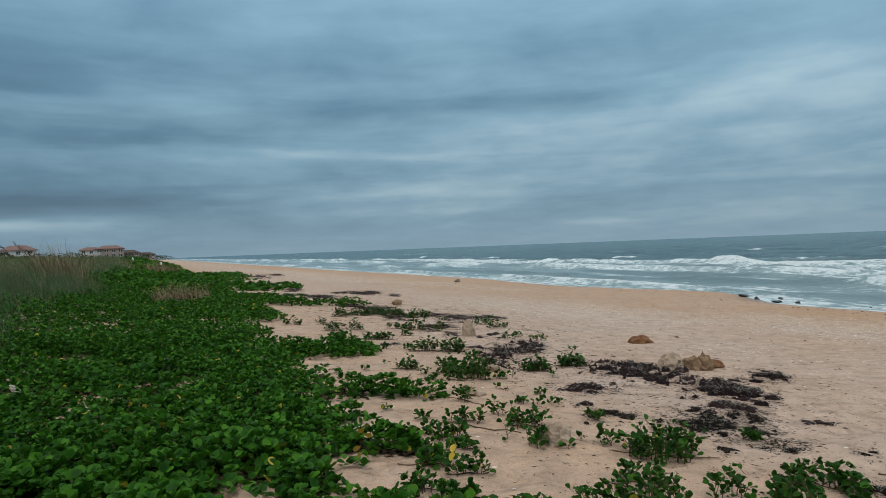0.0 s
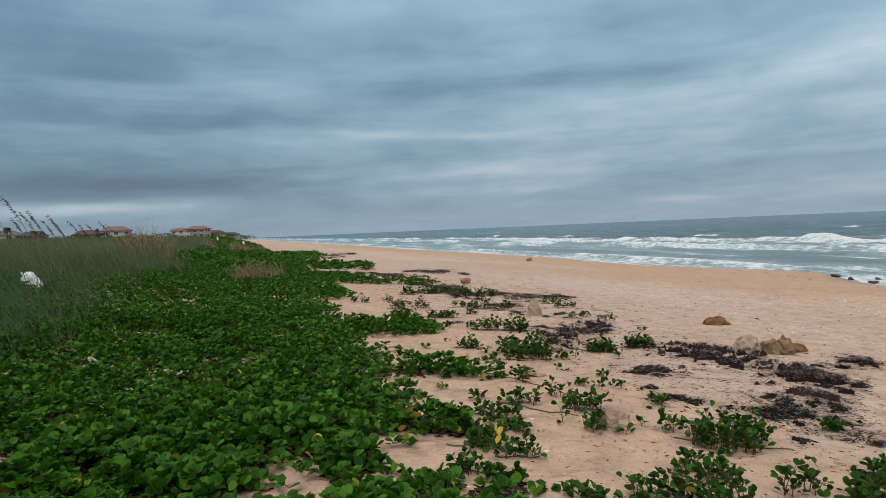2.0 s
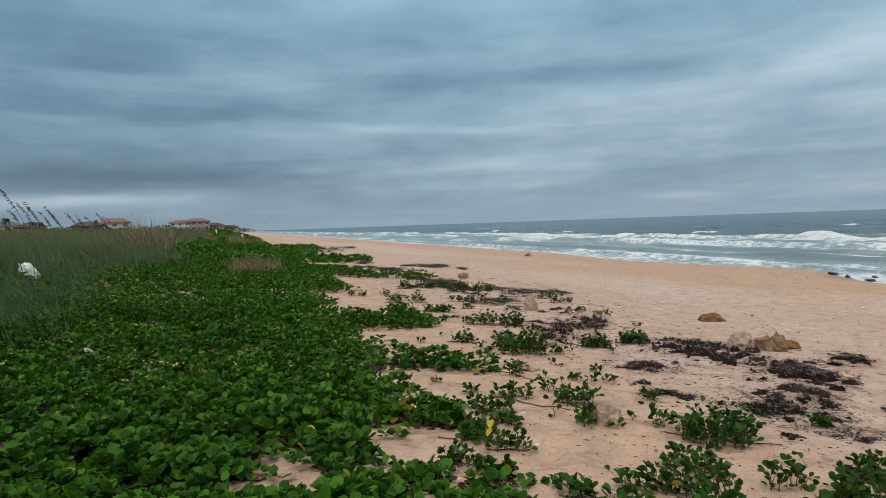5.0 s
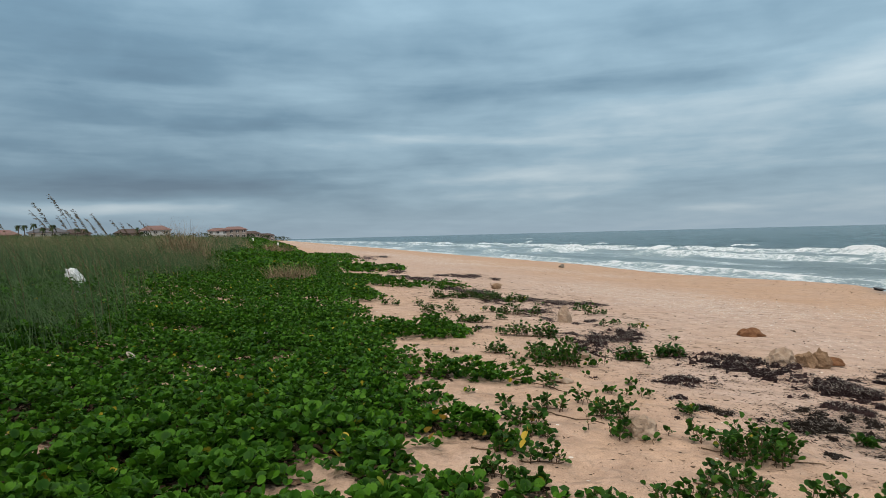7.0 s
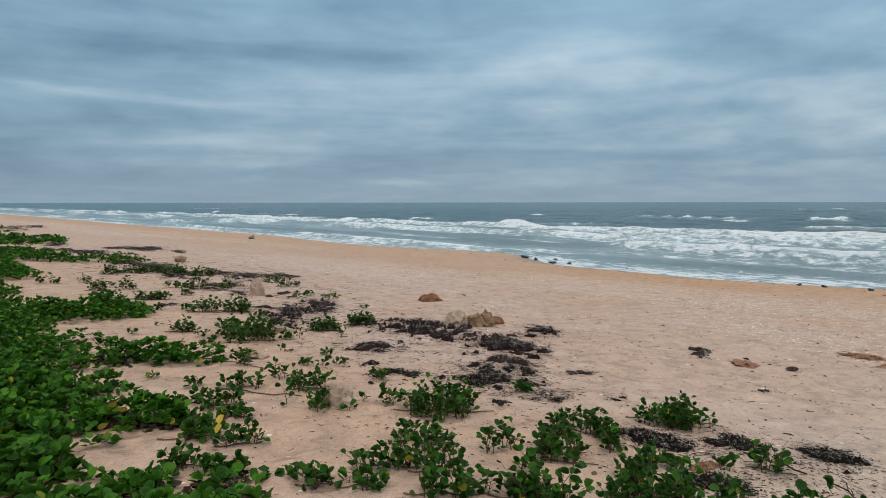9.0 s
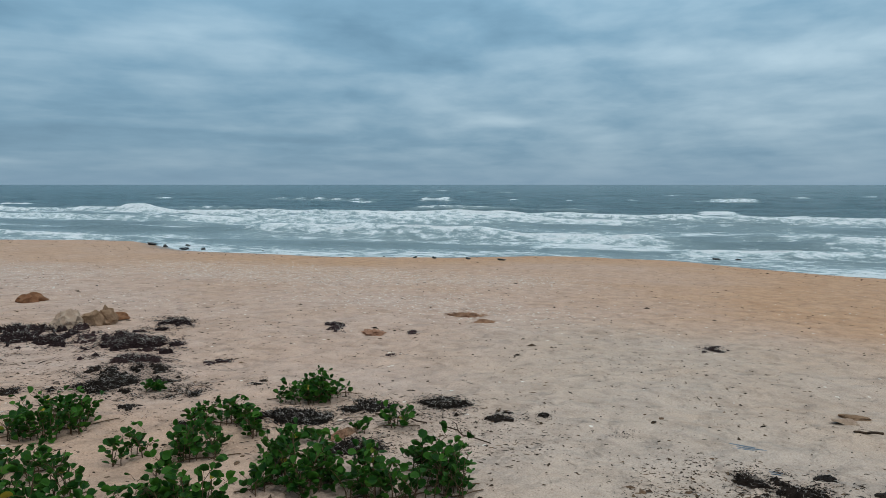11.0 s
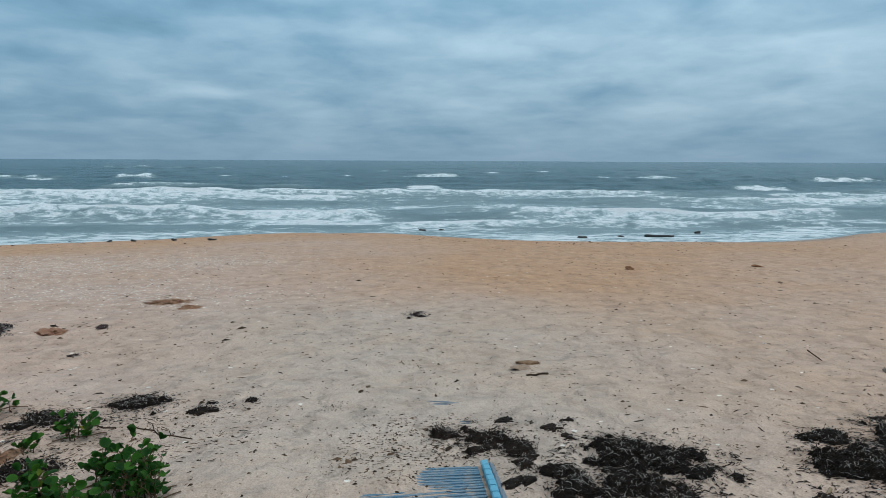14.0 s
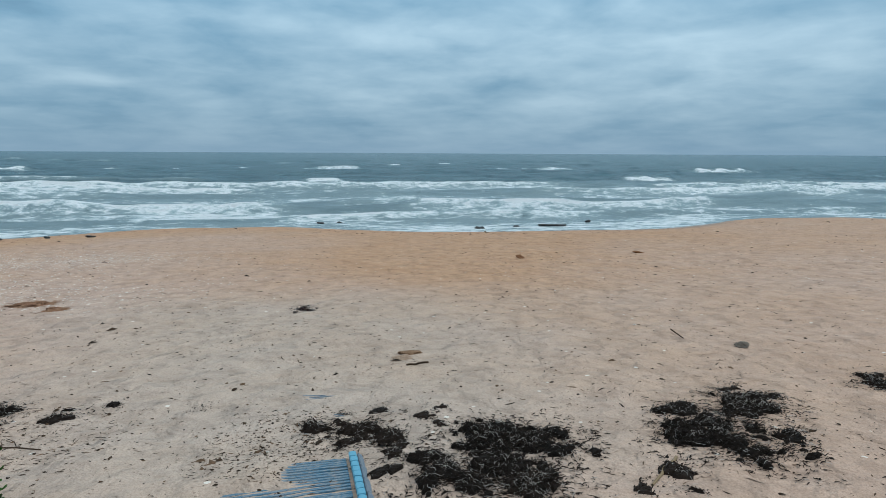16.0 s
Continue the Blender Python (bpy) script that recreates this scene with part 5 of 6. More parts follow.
def debris(x, y, w, d, turn, count, label):
    """A trodden flat pile of dry brown stalks on a low lump of sand."""
    r = np.random.default_rng(count)
    z0 = gz(x, y)
    root = thing("dry_debris", x, y, z0, label, "beach debris", "dry stalk piles")
    v, f = strands(r, count, x, y, z0, w / 2, d / 2, radians(turn), 0.03, 0.30 * w, 1.0, 0.006, None, 5, 0.5)
    part("stalks", mesh_from("stalks", v, f, DRY_PILE), root, kind="stuff")
    th = np.linspace(0, 2 * np.pi, 25)[:-1]
    rings, c, s_ = [], math.cos(radians(turn)), math.sin(radians(turn))
    for q, h in ((1.0, -0.01), (0.7, 0.018), (0.35, 0.034), (0.02, 0.036)):
        k = q * (0.75 + 0.5 * fbm(np.cos(th) * 1.5 + x, np.sin(th) * 1.5 + y, 77, 3))
        u, t_ = np.cos(th) * w / 2 * k, np.sin(th) * d / 2 * k
        px, py = u * c + t_ * s_, -u * s_ + t_ * c
        rings.append(np.stack([px, py, ground_z(x + px, y + py) - z0 + h * (0.6 + 0.8 * r.random(24))], 1))
    quads_ = [[i * 24 + j, i * 24 + (j + 1) % 24, (i + 1) * 24 + (j + 1) % 24, (i + 1) * 24 + j] for i in range(3) for j in range(24)]
    part("lump", mesh_from("lump", np.concatenate(rings), np.array(quads_), DRY_PILE), root)


debris(9.0, 3.05, 0.62, 0.30, 70, 130, "flat pile of weathered brown stalks on sand")
debris(8.45, 2.62, 0.30, 0.20, 75, 60, "small flat pile of brown stalks on sand")
debris(3.66, 2.15, 0.26, 0.10, 20, 50, "dry pale brown stalks lying among the vines")
stick(5.08, -1.14, 0.20, 0.009, -70, LITTER, "short dark twig on sand", "twig", seed=6, forks=1, category="twig")
stick(5.45, -3.71, 0.12, 0.006, 60, LITTER, "thin dark twig stuck in sand", "twig", seed=7, lift=0.09, category="twig")
stick(4.02, 1.45, 0.50, 0.0045, 60, LITTER, "thin dark branch with side twigs on sand", "twig", seed=8, forks=3, category="twig")
stick(4.15, 1.95, 0.45, 0.006, 75, LITTER, "thin dark branch lying by a vine", "twig", seed=9, forks=2, category="twig")
stick(2.90, -2.02, 0.42, 0.009, -52, STRAW, "pale dry reed stalk beside seaweed", "reed", seed=10, category="reed")
stick(24.6, -10.3, 1.1, 0.05, 82, WET_ROCK, "wet black log at the water's edge", "log", seed=12, category="log", base=SEA + 0.02)
stick(3.85, 3.35, 0.40, 0.006, -30, LITTER, "thin dark twig among the vines", "twig", seed=13, forks=2, category="twig")


def runner(points, label):
    """A bare creeping stem on the sand."""
    x, y = points[0]
    z0 = gz(x, y)
    pts = []
    for (a, b), (c, d) in zip(points, points[1:]):
        for q in np.linspace(0, 1, 6)[:-1]:
            px, py = a + (c - a) * q + 0.03 * math.sin(9 * q + a * 5), b + (d - b) * q + 0.03 * math.cos(7 * q + b * 3)
            pts.append((px - x, py - y, gz(px, py) - z0 + 0.006))
    v, f = tube(pts, 0.006, 0.004, 4)
    ob = new("vine_runner", mesh_from("vine_runner", v, f, STEM))
    ob.matrix_basis = pose(x, y, z0)
    return tagged(ob, label, "vine stem")


runner([(2.1, 6.75), (2.25, 6.38), (2.52, 5.85)], "long brown vine runner creeping over sand")
runner([(1.80, 5.45), (2.08, 5.11), (2.40, 4.82)], "long brown vine runner creeping towards a rock")

# ---------------------------------------------------------------- blue walkway mat
mat_root = thing("beach_mat", 2.6, -0.2, gz(2.6, -0.2), "blue ribbed plastic walkway mat half buried in sand", "beach mat")
slat_bm = bmesh.new()
bmesh.ops.create_cube(slat_bm, size=1.0)
bmesh.ops.bevel(slat_bm, geom=slat_bm.edges[:], offset=0.12, segments=2, affect="EDGES")
SLAT = bpy.data.meshes.new("slat")
slat_bm.to_mesh(SLAT)
slat_bm.free()
SLAT.materials.append(MAT_BLUE)
EDGE = SLAT.copy()
EDGE.materials.clear()
EDGE.materials.append(MAT_EDGE)
FLAP = SLAT.copy()
FLAP.materials.clear()
FLAP.materials.append(MAT_DUSTY)
mat_r = np.random.default_rng(8)
MZ = gz(2.6, -0.2)


def mat_piece(name, mesh, x, y0, y1, w, t, top0, top1):
    """A slat across the mat from y0 to y1, its top above the sand by top0 and top1 at the ends."""
    z0_, z1_ = gz(x, y0) + top0, gz(x, y1) + top1
    m = pose(x - 2.6, (y0 + y1) / 2 + 0.2, (z0_ + z1_) / 2 - t / 2 - MZ, math.degrees(math.atan2(z1_ - z0_, y1 - y0)), 0, mat_r.normal(0, 0.6))
    part(name, mesh, mat_root, m=m @ Matrix.Diagonal((w, abs(y1 - y0), t, 1)))


for k in range(38):
    x = 3.355 - 0.033 * k
    left = -0.06 + 0.80 * (3.4 - x) + mat_r.normal(0, 0.10)
    mat_piece("slat", SLAT, x, -0.43, min(left, 0.75) + 0.12, 0.0235, 0.022, 0.013, -0.006)
    if k % 2 == 0:
        mat_piece("edge_link", EDGE, x - 0.016, -0.485, -0.446, 0.062, 0.034, 0.040, 0.040)
for x, y0, y1, a, b in ((4.08, -0.48, -0.40, 0.006, 0.002), (4.05, -0.47, -0.41, 0.006, 0.002), (4.46, -0.44, -0.24, 0.003, 0.0), (4.50, -0.40, -0.20, 0.002, 0.0), (4.43, -0.38, -0.22, 0.002, 0.0)):
    mat_piece("slat", FLAP, x, y0, y1, 0.014, 0.02, a, b)
for k in range(6):
    mat_piece("side_flap", FLAP, 3.30 - 0.16 * k, -0.522, -0.489, 0.155, 0.012, 0.002, 0.024)

# ---------------------------------------------------------------- scattered bits
CHIP_V = np.array([[-0.5, 0, 0], [0.5, 0.05, 0.02], [0, 0.28, 0.05], [0.05, -0.25, 0.08], [0, 0, 0.22]])
CHIP_F = np.array([[0, 3, 4], [3, 1, 4], [1, 2, 4], [2, 0, 4]])


def bits(name, count, box, density, size, spread, mat, label, category):
    x, y = rng.uniform(box[0], box[1], count), rng.uniform(box[2], box[3], count)
    ok = rng.random(count) < density(x, y)
    x, y = x[ok], y[ok]
    n = len(x)
    pos = np.stack([x, y, ground_z(x, y) - 0.002], 1)
    v, f = scatter(CHIP_V, CHIP_F, pos, size * rng.lognormal(0, spread, n), rng.uniform(0, 6.3, n), rng.normal(0, 0.15, n), rng.normal(0, 0.2, n))
    return tagged(new(name, mesh_from(name, v, f, mat, False)), label, category, kind="stuff")


def near_wrack(x, y):
    line = np.exp(-((x - 3.4 - 0.10 * y) / 1.5) ** 2)
    return np.clip(0.24 + 0.6 * line * smooth(0.4, 0.68, fbm(x / 0.8, y / 0.8, 501, 3)), 0, 1)


bits("beach_litter", 26000, (1.2, 9, -6, 22), near_wrack, 0.017, 0.55, LITTER, "small dark scraps of seaweed and twigs on sand", "beach litter")
bits("beach_litter", 5200, (3.0, 4.6, -0.4, 1.0), lambda x, y: np.exp(-(((x - 3.65) / 0.40) ** 2 + ((y + 0.15) / 0.5) ** 2)) * 0.9, 0.015, 0.5, LITTER, "dense scraps of dark seaweed round the mat", "beach litter")
bits("beach_litter", 2600, (3.2, 5.0, 0.6, 2.6), lambda x, y: np.exp(-(((x - 4.1) / 0.5) ** 2 + ((y - 1.5) / 0.6) ** 2)) * 0.7, 0.015, 0.5, LITTER, "scraps of dark seaweed beside the vines", "beach litter")
bits("beach_litter", 17000, (6, 24, -24, 40), lambda x, y: 0.45 + 0 * x, 0.028, 0.5, LITTER, "sparse dark scraps over the open beach", "beach litter")
bits("shell_fragments", 110000, (7, 19, -12, 30), lambda x, y: smooth(7.0, 10, x) * smooth(18, 14, x) * (0.03 + 0.97 * smooth(0.0, 4, y) * smooth(0.25, 0.6, fbm(x / 5, y / 9, 41, 3))), 0.019, 0.45, SHELL, "white broken shell fragments strewn over the berm", "shell fragments")
bits("beach_litter", 9000, (14, 26, -26, 45), lambda x, y: np.exp(-((x - coast(y) - crest(y) + 1.6) / 1.3) ** 2) * smooth(0.42, 0.6, fbm(x / 2, y / 3, 57, 3)), 0.045, 0.5, LITTER, "dark weed scraps along the edge of the berm", "beach litter")
bits("shell_fragments", 1200, (1.5, 8, -5, 12), lambda x, y: 0.4 + 0 * x, 0.010, 0.4, SHELL, "few white shell fragments near the vines", "shell fragments")



def scraps(x, y, half_w, half_d, count, length, width, label):
    """Single strands of weed scattered thinly over the sand."""
    v, f = strands(np.random.default_rng(count), count, x, y, 0.0, half_w, half_d, 0.0, 0.0, length, 1.0, width, None, 4, 0.8)
    ob = new("weed_scraps", mesh_from("weed_scraps", v, f, LITTER))
    ob.matrix_basis = pose(x, y, 0)
    return tagged(ob, label, "beach litter", kind="stuff")


scraps(4.2, 4.0, 3.2, 9.5, 3000, 0.055, 0.0034, "thin dark weed scraps strewn along the wrack line")
scraps(4.4, 6.0, 1.3, 2.2, 1100, 0.06, 0.0040, "dark weed scraps among the heaps and rocks")
scraps(3.2, 4.6, 1.2, 1.2, 420, 0.05, 0.0032, "thin dark weed scraps among the small vines")
scraps(3.9, 2.3, 0.9, 0.9, 1000, 0.05, 0.0028, "thin dark weed scraps under the vines")
scraps(3.66, -0.2, 0.55, 0.6, 900, 0.042, 0.0022, "thin dark weed scraps round the mat")
scraps(4.1, 1.6, 0.6, 0.8, 800, 0.05, 0.0024, "thin dark weed scraps beside the vines")
scraps(3.6, -2.8, 0.9, 1.2, 350, 0.05, 0.0024, "thin dark weed scraps round the heaps")
scraps(8.5, 2.0, 5.0, 14.0, 900, 0.10, 0.006, "sparse dark weed scraps on the open beach")
scraps(5.0, 16.0, 2.5, 8.0, 600, 0.22, 0.010, "dark weed lines along the vine edge")

# ---------------------------------------------------------------- dune plants


def tuft(name, x, y, w, h, count, mat, label, category):
    r2 = np.random.default_rng(int(abs(x * 100 + y)) + 7)
    q, a = np.sqrt(r2.random(count)), r2.uniform(0, 6.3, count)
    px, py = x + q * np.cos(a) * w * 0.4, y + q * np.sin(a) * w * 0.3
    v, f = blades(px, py, ground_z(px, py, False), h * r2.uniform(0.25, 1.15, count), np.full(count, 0.006 + 0.0002 * y), r2.uniform(0.1, 0.95, count), r2.uniform(0.0, 0.5, count))
    z0 = gz(x, y)
    ob = new(name, mesh_from(name, v - [x, y, z0], f, mat))
    ob.matrix_basis = pose(x, y, z0)
    return tagged(ob, label, category)


tuft("dry_grass_tuft", -0.55, 22.4, 2.2, 0.75, 650, STRAW, "brown dry grass tuft standing in the vine mat", "dry grass")
tuft("dry_grass_tuft", -1.9, 63, 1.9, 1.0, 400, STRAW, "straw-coloured dry tuft by the far vine edge", "dry grass")
tuft("dry_grass_tuft", -3.2, 66, 2.6, 1.2, 400, STRAW, "straw-coloured dry tuft on the far dune", "dry grass")
tuft("dry_grass_tuft", -5.05, 29.6, 2.4, 1.75, 520, STRAW, "tall tan dry grass plume on the dune", "dry grass")
tuft("dry_grass_tuft", -7.6, 33, 2.4, 0.9, 250, STRAW, "tall tan dry grass on the dune", "dry grass")
tuft("dry_grass_tuft", -6.0, 44, 3.0, 0.9, 260, STRAW, "tan dry grass along the dune", "dry grass")
tuft("dry_grass_tuft", -5.5, 58, 4.0, 0.95, 300, STRAW, "tan dry grass along the distant dune", "dry grass")
tuft("dry_grass_tuft", -9.0, 80, 6.0, 1.1, 350, STRAW, "tan dry grass along the distant dune", "dry grass")

SPIKE_V = np.array([[0, 0, 0], [0.16, 0.5, 0.04], [0, 1, 0], [-0.16, 0.5, -0.04]])


def sea_oat(az_deg, el_deg, dist):
    """A tall sea oat: a thin stalk with a nodding seed head, blown landward."""
    r2 = np.random.default_rng(int(abs(az_deg * 100)) + 1)
    tx, ty = dist * math.sin(radians(az_deg)), dist * math.cos(radians(az_deg))
    tz = 1.47 + dist * math.tan(radians(el_deg))
    lean = r2.uniform(0.35, 0.55)
    bx, by = tx + lean, ty + r2.uniform(-0.1, 0.1)
    z0 = gz(bx, by)
    top = tz - z0
    root = thing("sea_oat", bx, by, z0, "tall sea oat with a drooping brown seed head", "sea oat", "sea oats on the dune")
    q = np.linspace(0, 1, 9)
    path = np.stack([-lean * q ** 2.2, (ty - by) * q, top * (q - 0.12 * q ** 4) / 0.88], 1)
    part("stalk", mesh_from("stalk", *tube(path, 0.004, 0.002), OAT), root)
    n = 60
    s = r2.uniform(0.80, 1.0, n)
    pos = np.stack([np.interp(s, q, path[:, k]) for k in range(3)], 1) + r2.normal(0, 0.009, (n, 3))
    v, f = scatter(SPIKE_V, SPIKE_F, pos, r2.uniform(0.022, 0.042, n), r2.normal(1.57, 0.25, n), r2.normal(0.25, 0.4, n), r2.uniform(0, 6, n))
    part("seed_head", mesh_from("seed_head", v, f, OAT, False), root, "brown drooping seed head")


for a, e, d in ((-20.5, 3.18, 9.5), (-19.4, 3.68, 9.0), (-20.7, 2.57, 10.0), (-18.4, 2.65, 10.5), (-17.9, 2.62, 9.8), (-17.0, 1.95, 12.0), (-16.2, 1.7, 12.5), (-15.2, 1.75, 13.0),
                (-14.6, 1.6, 14.0), (-13.2, 1.7, 14.5), (-24.8, 2.6, 9.5), (-23.9, 2.45, 10.0), (-22.9, 2.1, 11.0), (-18.9, 2.2, 11.5), (-16.6, 2.25, 11.0), (-14.0, 1.5, 15.0), (-12.7, 1.45, 16.0)):
    sea_oat(a, e, d)

# ---------------------------------------------------------------- bag, litter, posts


def bag(x, y, w, h, label, seed, name="plastic_bag", mat=None):
    """A crumpled bag of thin film, blown half open."""
    bm = bmesh.new()
    bmesh.ops.create_icosphere(bm, subdivisions=4, radius=1.0)
    for v in bm.verts:
        p = v.co.copy()
        crease = abs(noise.noise(p * 2.1 + Vector((seed, 0, 2)))) + 0.5 * abs(noise.noise(p * 5.0 + Vector((0, seed, 4))))
        p *= 1.12 - (0.75 if mat else 0.5) * crease
        p *= 1 - 0.35 * max(p.x, 0) * (mat is None)
        p.x -= 0.6 * p.z
        v.co = (p.x * w / 2, p.y * w / 3.2, p.z * h / 2)
    me = bpy.data.meshes.new(name)
    bm.to_mesh(me)
    bm.free()
    me.materials.append(mat or BAG)
    ob = new(name, me)
    ob.matrix_basis = pose(x, y, gz(x, y) + h * 0.5, 0, 32, 10)
    return tagged(ob, label, "plastic bag" if name == "plastic_bag" else "litter")


bag(-4.4, 13.85, 0.54, 0.40, "white crumpled plastic bag caught on dune grass", 5)
bag(-0.61, 9.35, 0.13, 0.20, "crumpled pale litter showing between vine leaves", 9, "litter", SHELL)
bag(-2.07, 8.2, 0.16, 0.08, "crumpled pale litter under vine leaves", 12, "litter", SHELL)


def box_bm(parts):
    """Boxes (x0, x1, y0, y1, z0, z1) in one bmesh."""
    bm = bmesh.new()
    for x0, x1, y0, y1, z0, z1 in parts:
        m = Matrix.Translation(((x0 + x1) / 2, (y0 + y1) / 2, (z0 + z1) / 2)) @ Matrix.Diagonal((x1 - x0, y1 - y0, z1 - z0, 1))
        bmesh.ops.create_cube(bm, size=1.0, matrix=m)
    return bm


def to_mesh(bm, name, mat):
    me = bpy.data.meshes.new(name)
    bm.to_mesh(me)
    bm.free()
    me.materials.append(mat)
    return me


for x, y, h in ((-7.8, 100, 1.0), (-4.3, 103, 1.0)):
    post = thing("marker_post", x, y, gz(x, y), "white painted marker post at the dune's foot", "marker post", "marker posts")
    part("post", to_mesh(box_bm([(-0.06, 0.06, -0.06, 0.06, -0.3, h)]), "post", WHITE_PAINT), post)
    part("sign_plate", to_mesh(box_bm([(-0.16, 0.16, -0.09, -0.062, h - 0.40, h - 0.06)]), "sign_plate", WHITE_PAINT), post)

# ---------------------------------------------------------------- far houses and palms


def house(az_deg, dist, width, depth, wall_h, roof_h, top_el, wall_mat, roof_mat, label, storeys=2, balcony=True, bays=4):
    x, y = dist * math.sin(radians(az_deg)), dist * math.cos(radians(az_deg))
    top = 1.47 + dist * math.tan(radians(top_el))
    g = gz(x, y)
    z = min(g, top - wall_h - roof_h)
    root = thing("house", x, y, z, label, "house", "beach houses", -az_deg)
    wall_h = top - roof_h - z
    part("wall", to_mesh(box_bm([(-width / 2, width / 2, -depth / 2, depth / 2, -0.5, wall_h)]), "wall", wall_mat), root)
    bm = bmesh.new()
    e, rw = 0.8, width * 0.24
    pts = [(-width / 2 - e, -depth / 2 - e, wall_h), (width / 2 + e, -depth / 2 - e, wall_h), (width / 2 + e, depth / 2 + e, wall_h), (-width / 2 - e, depth / 2 + e, wall_h),
           (-rw, 0, wall_h + roof_h), (rw, 0, wall_h + roof_h)]
    vs = [bm.verts.new(p) for p in pts] + [bm.verts.new((p[0], p[1], wall_h - 0.25)) for p in pts[:4]]
    for f in ((0, 1, 5, 4), (1, 2, 5), (2, 3, 4, 5), (3, 0, 4), (6, 7, 1, 0), (7, 8, 2, 1), (8, 9, 3, 2), (9, 6, 0, 3), (9, 8, 7, 6)):
        bm.faces.new([vs[k] for k in f])
    part("roof", to_mesh(bm, "roof", roof_mat), root)
    for s in range(storeys):
        zb = wall_h - 3.0 * (s + 1) + 0.7
        for k in range(bays):
            cx = -width / 2 + width * (k + 0.5) / bays
            win = part("window", to_mesh(box_bm([(cx - 0.9, cx + 0.9, -depth / 2 - 0.06, -depth / 2 - 0.01, zb, zb + 1.7)]), "window", GLASS_DARK), root)
            part("frame", to_mesh(box_bm([(cx - 1.02, cx + 1.02, -depth / 2 - 0.09, -depth / 2 - 0.061, zb + 1.7, zb + 1.82), (cx - 1.02, cx + 1.02, -depth / 2 - 0.12, -depth / 2 - 0.061, zb - 0.12, zb),
                                          (cx - 0.05, cx + 0.05, -depth / 2 - 0.09, -depth / 2 - 0.061, zb, zb + 1.7)]), "frame", WHITE_PAINT), win)
        if balcony:
            zd = zb - 0.75
            rail = [(-width * 0.4, width * 0.4, -depth / 2 - 1.9, -depth / 2 - 0.13, zd, zd + 0.22), (-width * 0.4, width * 0.4, -depth / 2 - 1.9, -depth / 2 - 1.8, zd + 1.0, zd + 1.12)]
            rail += [(px - 0.12, px + 0.12, -depth / 2 - 1.9, -depth / 2 - 1.7, zd - 2.2, zd + 1.0) for px in np.linspace(-width * 0.4, width * 0.4, 4)]
            part("balcony", to_mesh(box_bm(rail), "balcony", STUCCO), root, "white balcony with posts and a rail")
    return root


house(-22.35, 400, 17, 11, 5.5, 2.6, 1.16, STUCCO_TAN, ROOF_RED, "distant house with a hipped red roof behind the dune", 2, False)
house(-19.34, 400, 18, 12, 6.5, 2.4, 1.28, STUCCO, ROOF_GREY, "distant pale house with grey roof and white balconies", 2, True)
house(-17.5, 420, 14, 10, 5.5, 2.4, 1.15, STUCCO_TAN, ROOF_BROWN, "distant house with a dark brown roof", 2, False, 3)
house(-13.9, 400, 14, 10, 5.5, 2.4, 1.12, STUCCO_TAN, ROOF_BROWN, "distant tan house with a dark hipped roof", 2, False, 3)
house(-11.95, 390, 15, 10, 6.0, 2.4, 1.34, STUCCO, ROOF_RED, "distant white house with a red hipped roof", 2, True, 3)
house(-7.2, 470, 13, 10, 5.5, 1.8, 1.05, STUCCO, ROOF_RED, "distant white house with a low pinkish roof", 2, True, 3)
house(-5.9, 470, 16, 10, 5.5, 2.0, 1.15, STUCCO_TAN, ROOF_RED, "distant tan house with a low pinkish roof", 2, False, 4)
house(-4.6, 560, 15, 10, 5.5, 2.0, 0.75, STUCCO_TAN, ROOF_BROWN, "far house with a brown roof by the beach", 2, False, 4)
house(-3.4, 700, 18, 12, 5.5, 2.0, 0.52, STUCCO_TAN, ROOF_BROWN, "far small house with a brown roof by the beach", 2, False, 4)
house(-25.6, 400, 16, 11, 5.5, 2.4, 0.95, STUCCO_TAN, ROOF_RED, "distant house with a low reddish roof", 2, False)


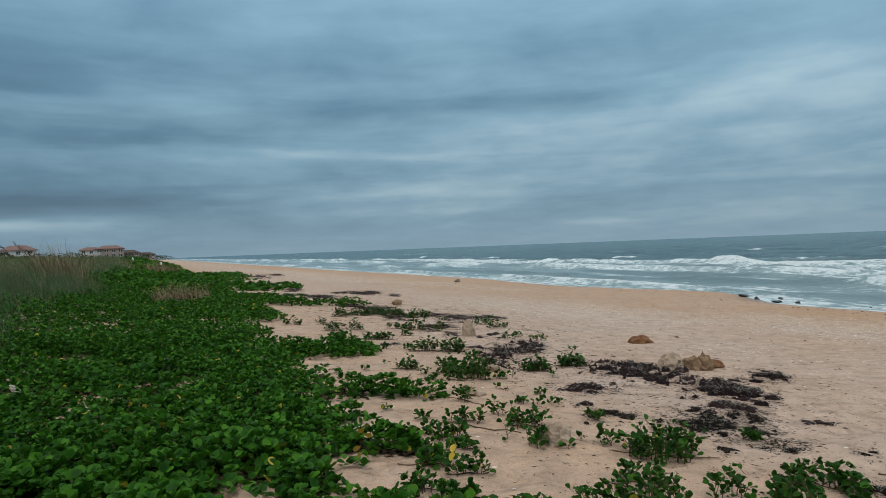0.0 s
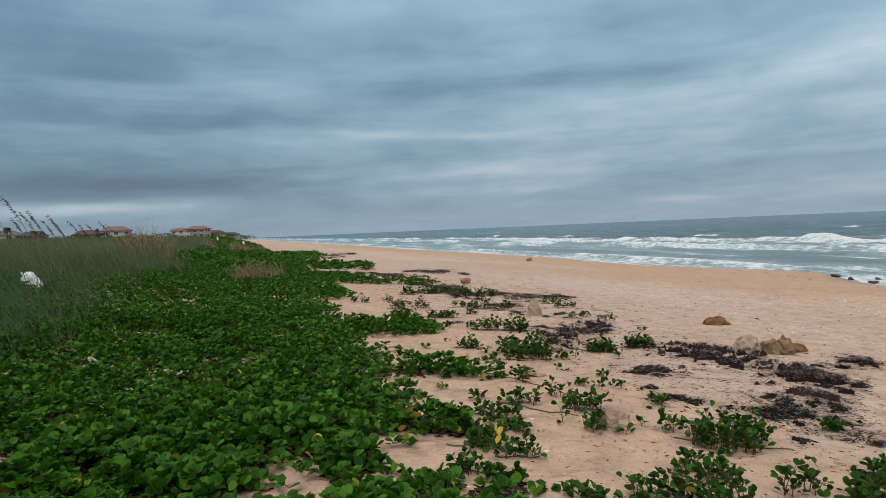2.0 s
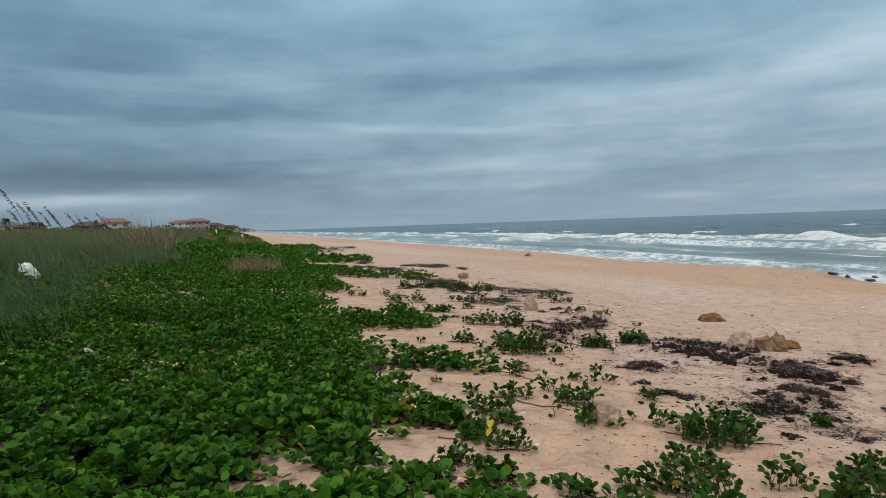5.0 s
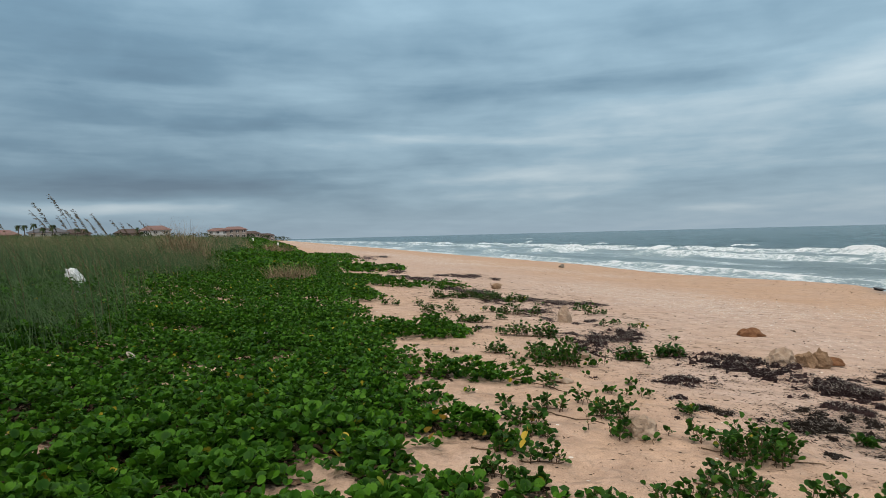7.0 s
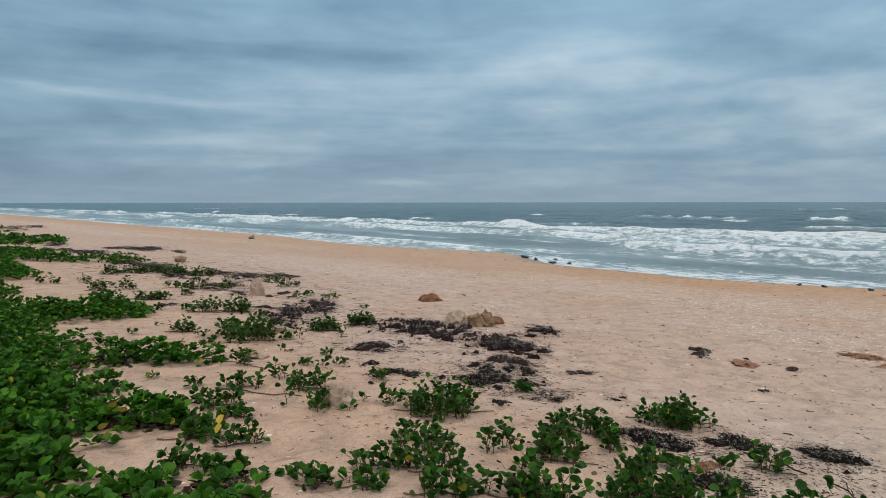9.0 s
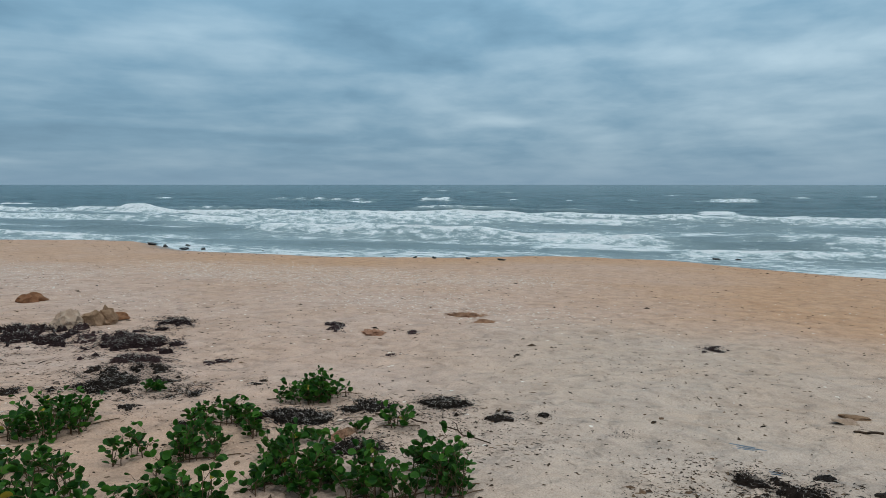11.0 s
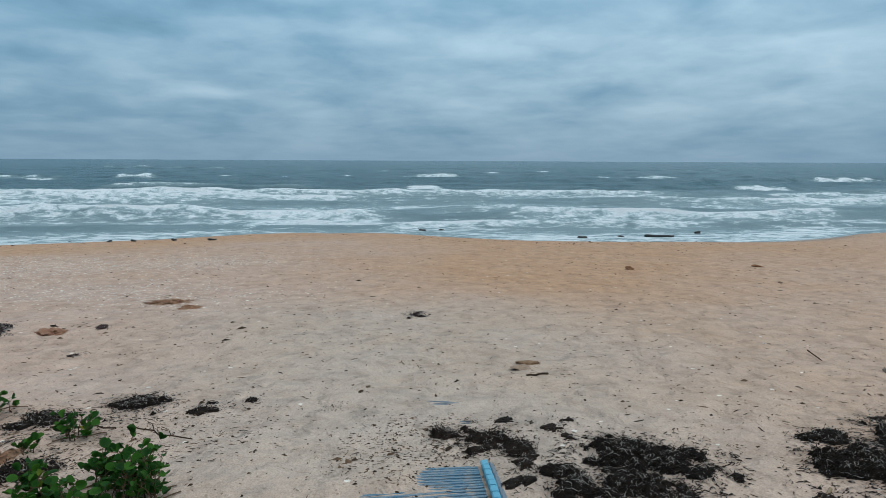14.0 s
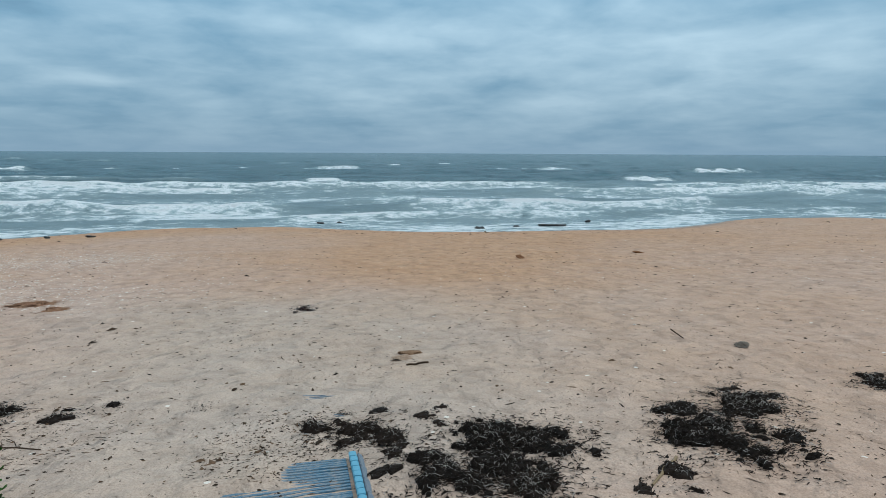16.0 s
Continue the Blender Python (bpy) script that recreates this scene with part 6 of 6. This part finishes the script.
def palm(az_deg, dist, top_el, crown):
    x, y = dist * math.sin(radians(az_deg)), dist * math.cos(radians(az_deg))
    z = gz(x, y)
    h = 1.47 + dist * math.tan(radians(top_el)) - crown * 0.5 - z
    r2 = np.random.default_rng(int(abs(az_deg * 37)) + 2)
    root = thing("palm_tree", x, y, z, "distant dark palm tree with a bare trunk", "palm tree", "palms by the houses")
    part("trunk", mesh_from("trunk", *tube([(0.25 * math.sin(2 * q), 0, h * q - 0.3 * (q == 0)) for q in np.linspace(0, 1, 7)], 0.26, 0.17, 8), BARK), root)
    fronds = []
    for k in range(26):
        a, up = r2.uniform(0, 6.3), r2.uniform(-0.5, 1.2)
        ln = crown * r2.uniform(0.8, 1.1)
        d = np.array([math.cos(a), math.sin(a)])
        rib = [(0.25 * math.sin(2) + d[0] * ln * q, d[1] * ln * q, h + ln * (up * q - 1.0 * q * q)) for q in np.linspace(0, 1, 6)]
        for s in (-1, 1):
            for p0, p1 in zip(rib, rib[1:]):
                side = np.array([-d[1], d[0], -0.35]) * s * 0.34 * crown * 0.5
                p0, p1 = np.array(p0), np.array(p1)
                fronds.append((np.array([p0, p1, p1 + side * 0.9 + [0, 0, -0.05], (p0 + p1) / 2 + side * 1.1]), np.array([[0, 1, 2, 3]])))
    part("crown", mesh_from("crown", *joined(fronds), PALM, False), root)


for a, e, c in ((-21.26, 1.55, 1.6), (-20.89, 1.55, 1.6), (-20.3, 1.66, 1.8), (-19.75, 1.38, 1.5), (-19.1, 1.55, 2.0), (-22.9, 1.2, 1.6), (-17.45, 1.26, 1.8), (-16.95, 1.22, 1.6), (-13.3, 1.25, 1.4)):
    palm(a, 385, e, c)


def far_shrub(x, y, w, h, label):
    """A wind-cut shrub far along the dune: many leaf clumps."""
    n = 420
    r2 = np.random.default_rng(int(abs(x * 3 + y)))
    p = r2.normal(0, 1, (n, 3))
    p /= np.linalg.norm(p, axis=1)[:, None]
    p *= r2.uniform(0.45, 1.0, n)[:, None] ** 0.6
    pos = p * [w / 2, w / 3, h * 0.6] + [0, 0, h * 0.35]
    v, f = scatter(FAR_V, FAR_F, pos, r2.uniform(0.25, 0.6, n) * h * 0.32, r2.uniform(0, 6.3, n), r2.normal(0, 0.8, n), r2.normal(0, 0.8, n))
    ob = new("dune_shrub", mesh_from("dune_shrub", v, f, PALM))
    ob.matrix_basis = pose(x, y, gz(x, y))
    return tagged(ob, label, "shrub", "shrubs by the houses")


for k, (a, d, w, h) in enumerate(((-21.5, 370, 16, 4.5), (-18.4, 380, 14, 5), (-16.0, 380, 20, 4.5), (-14.6, 370, 14, 4.5), (-12.9, 370, 10, 4.5), (-10.6, 380, 18, 4.2), (-8.6, 420, 18, 4.5), (-5.0, 480, 16, 4.5),
                                  (-3.9, 600, 22, 5), (-2.9, 720, 26, 5.5), (-2.3, 900, 34, 6), (-24.2, 370, 18, 4))):
    far_shrub(d * math.sin(radians(a)), d * math.cos(radians(a)), w, h, "dark wind-cut shrub beside the far houses")
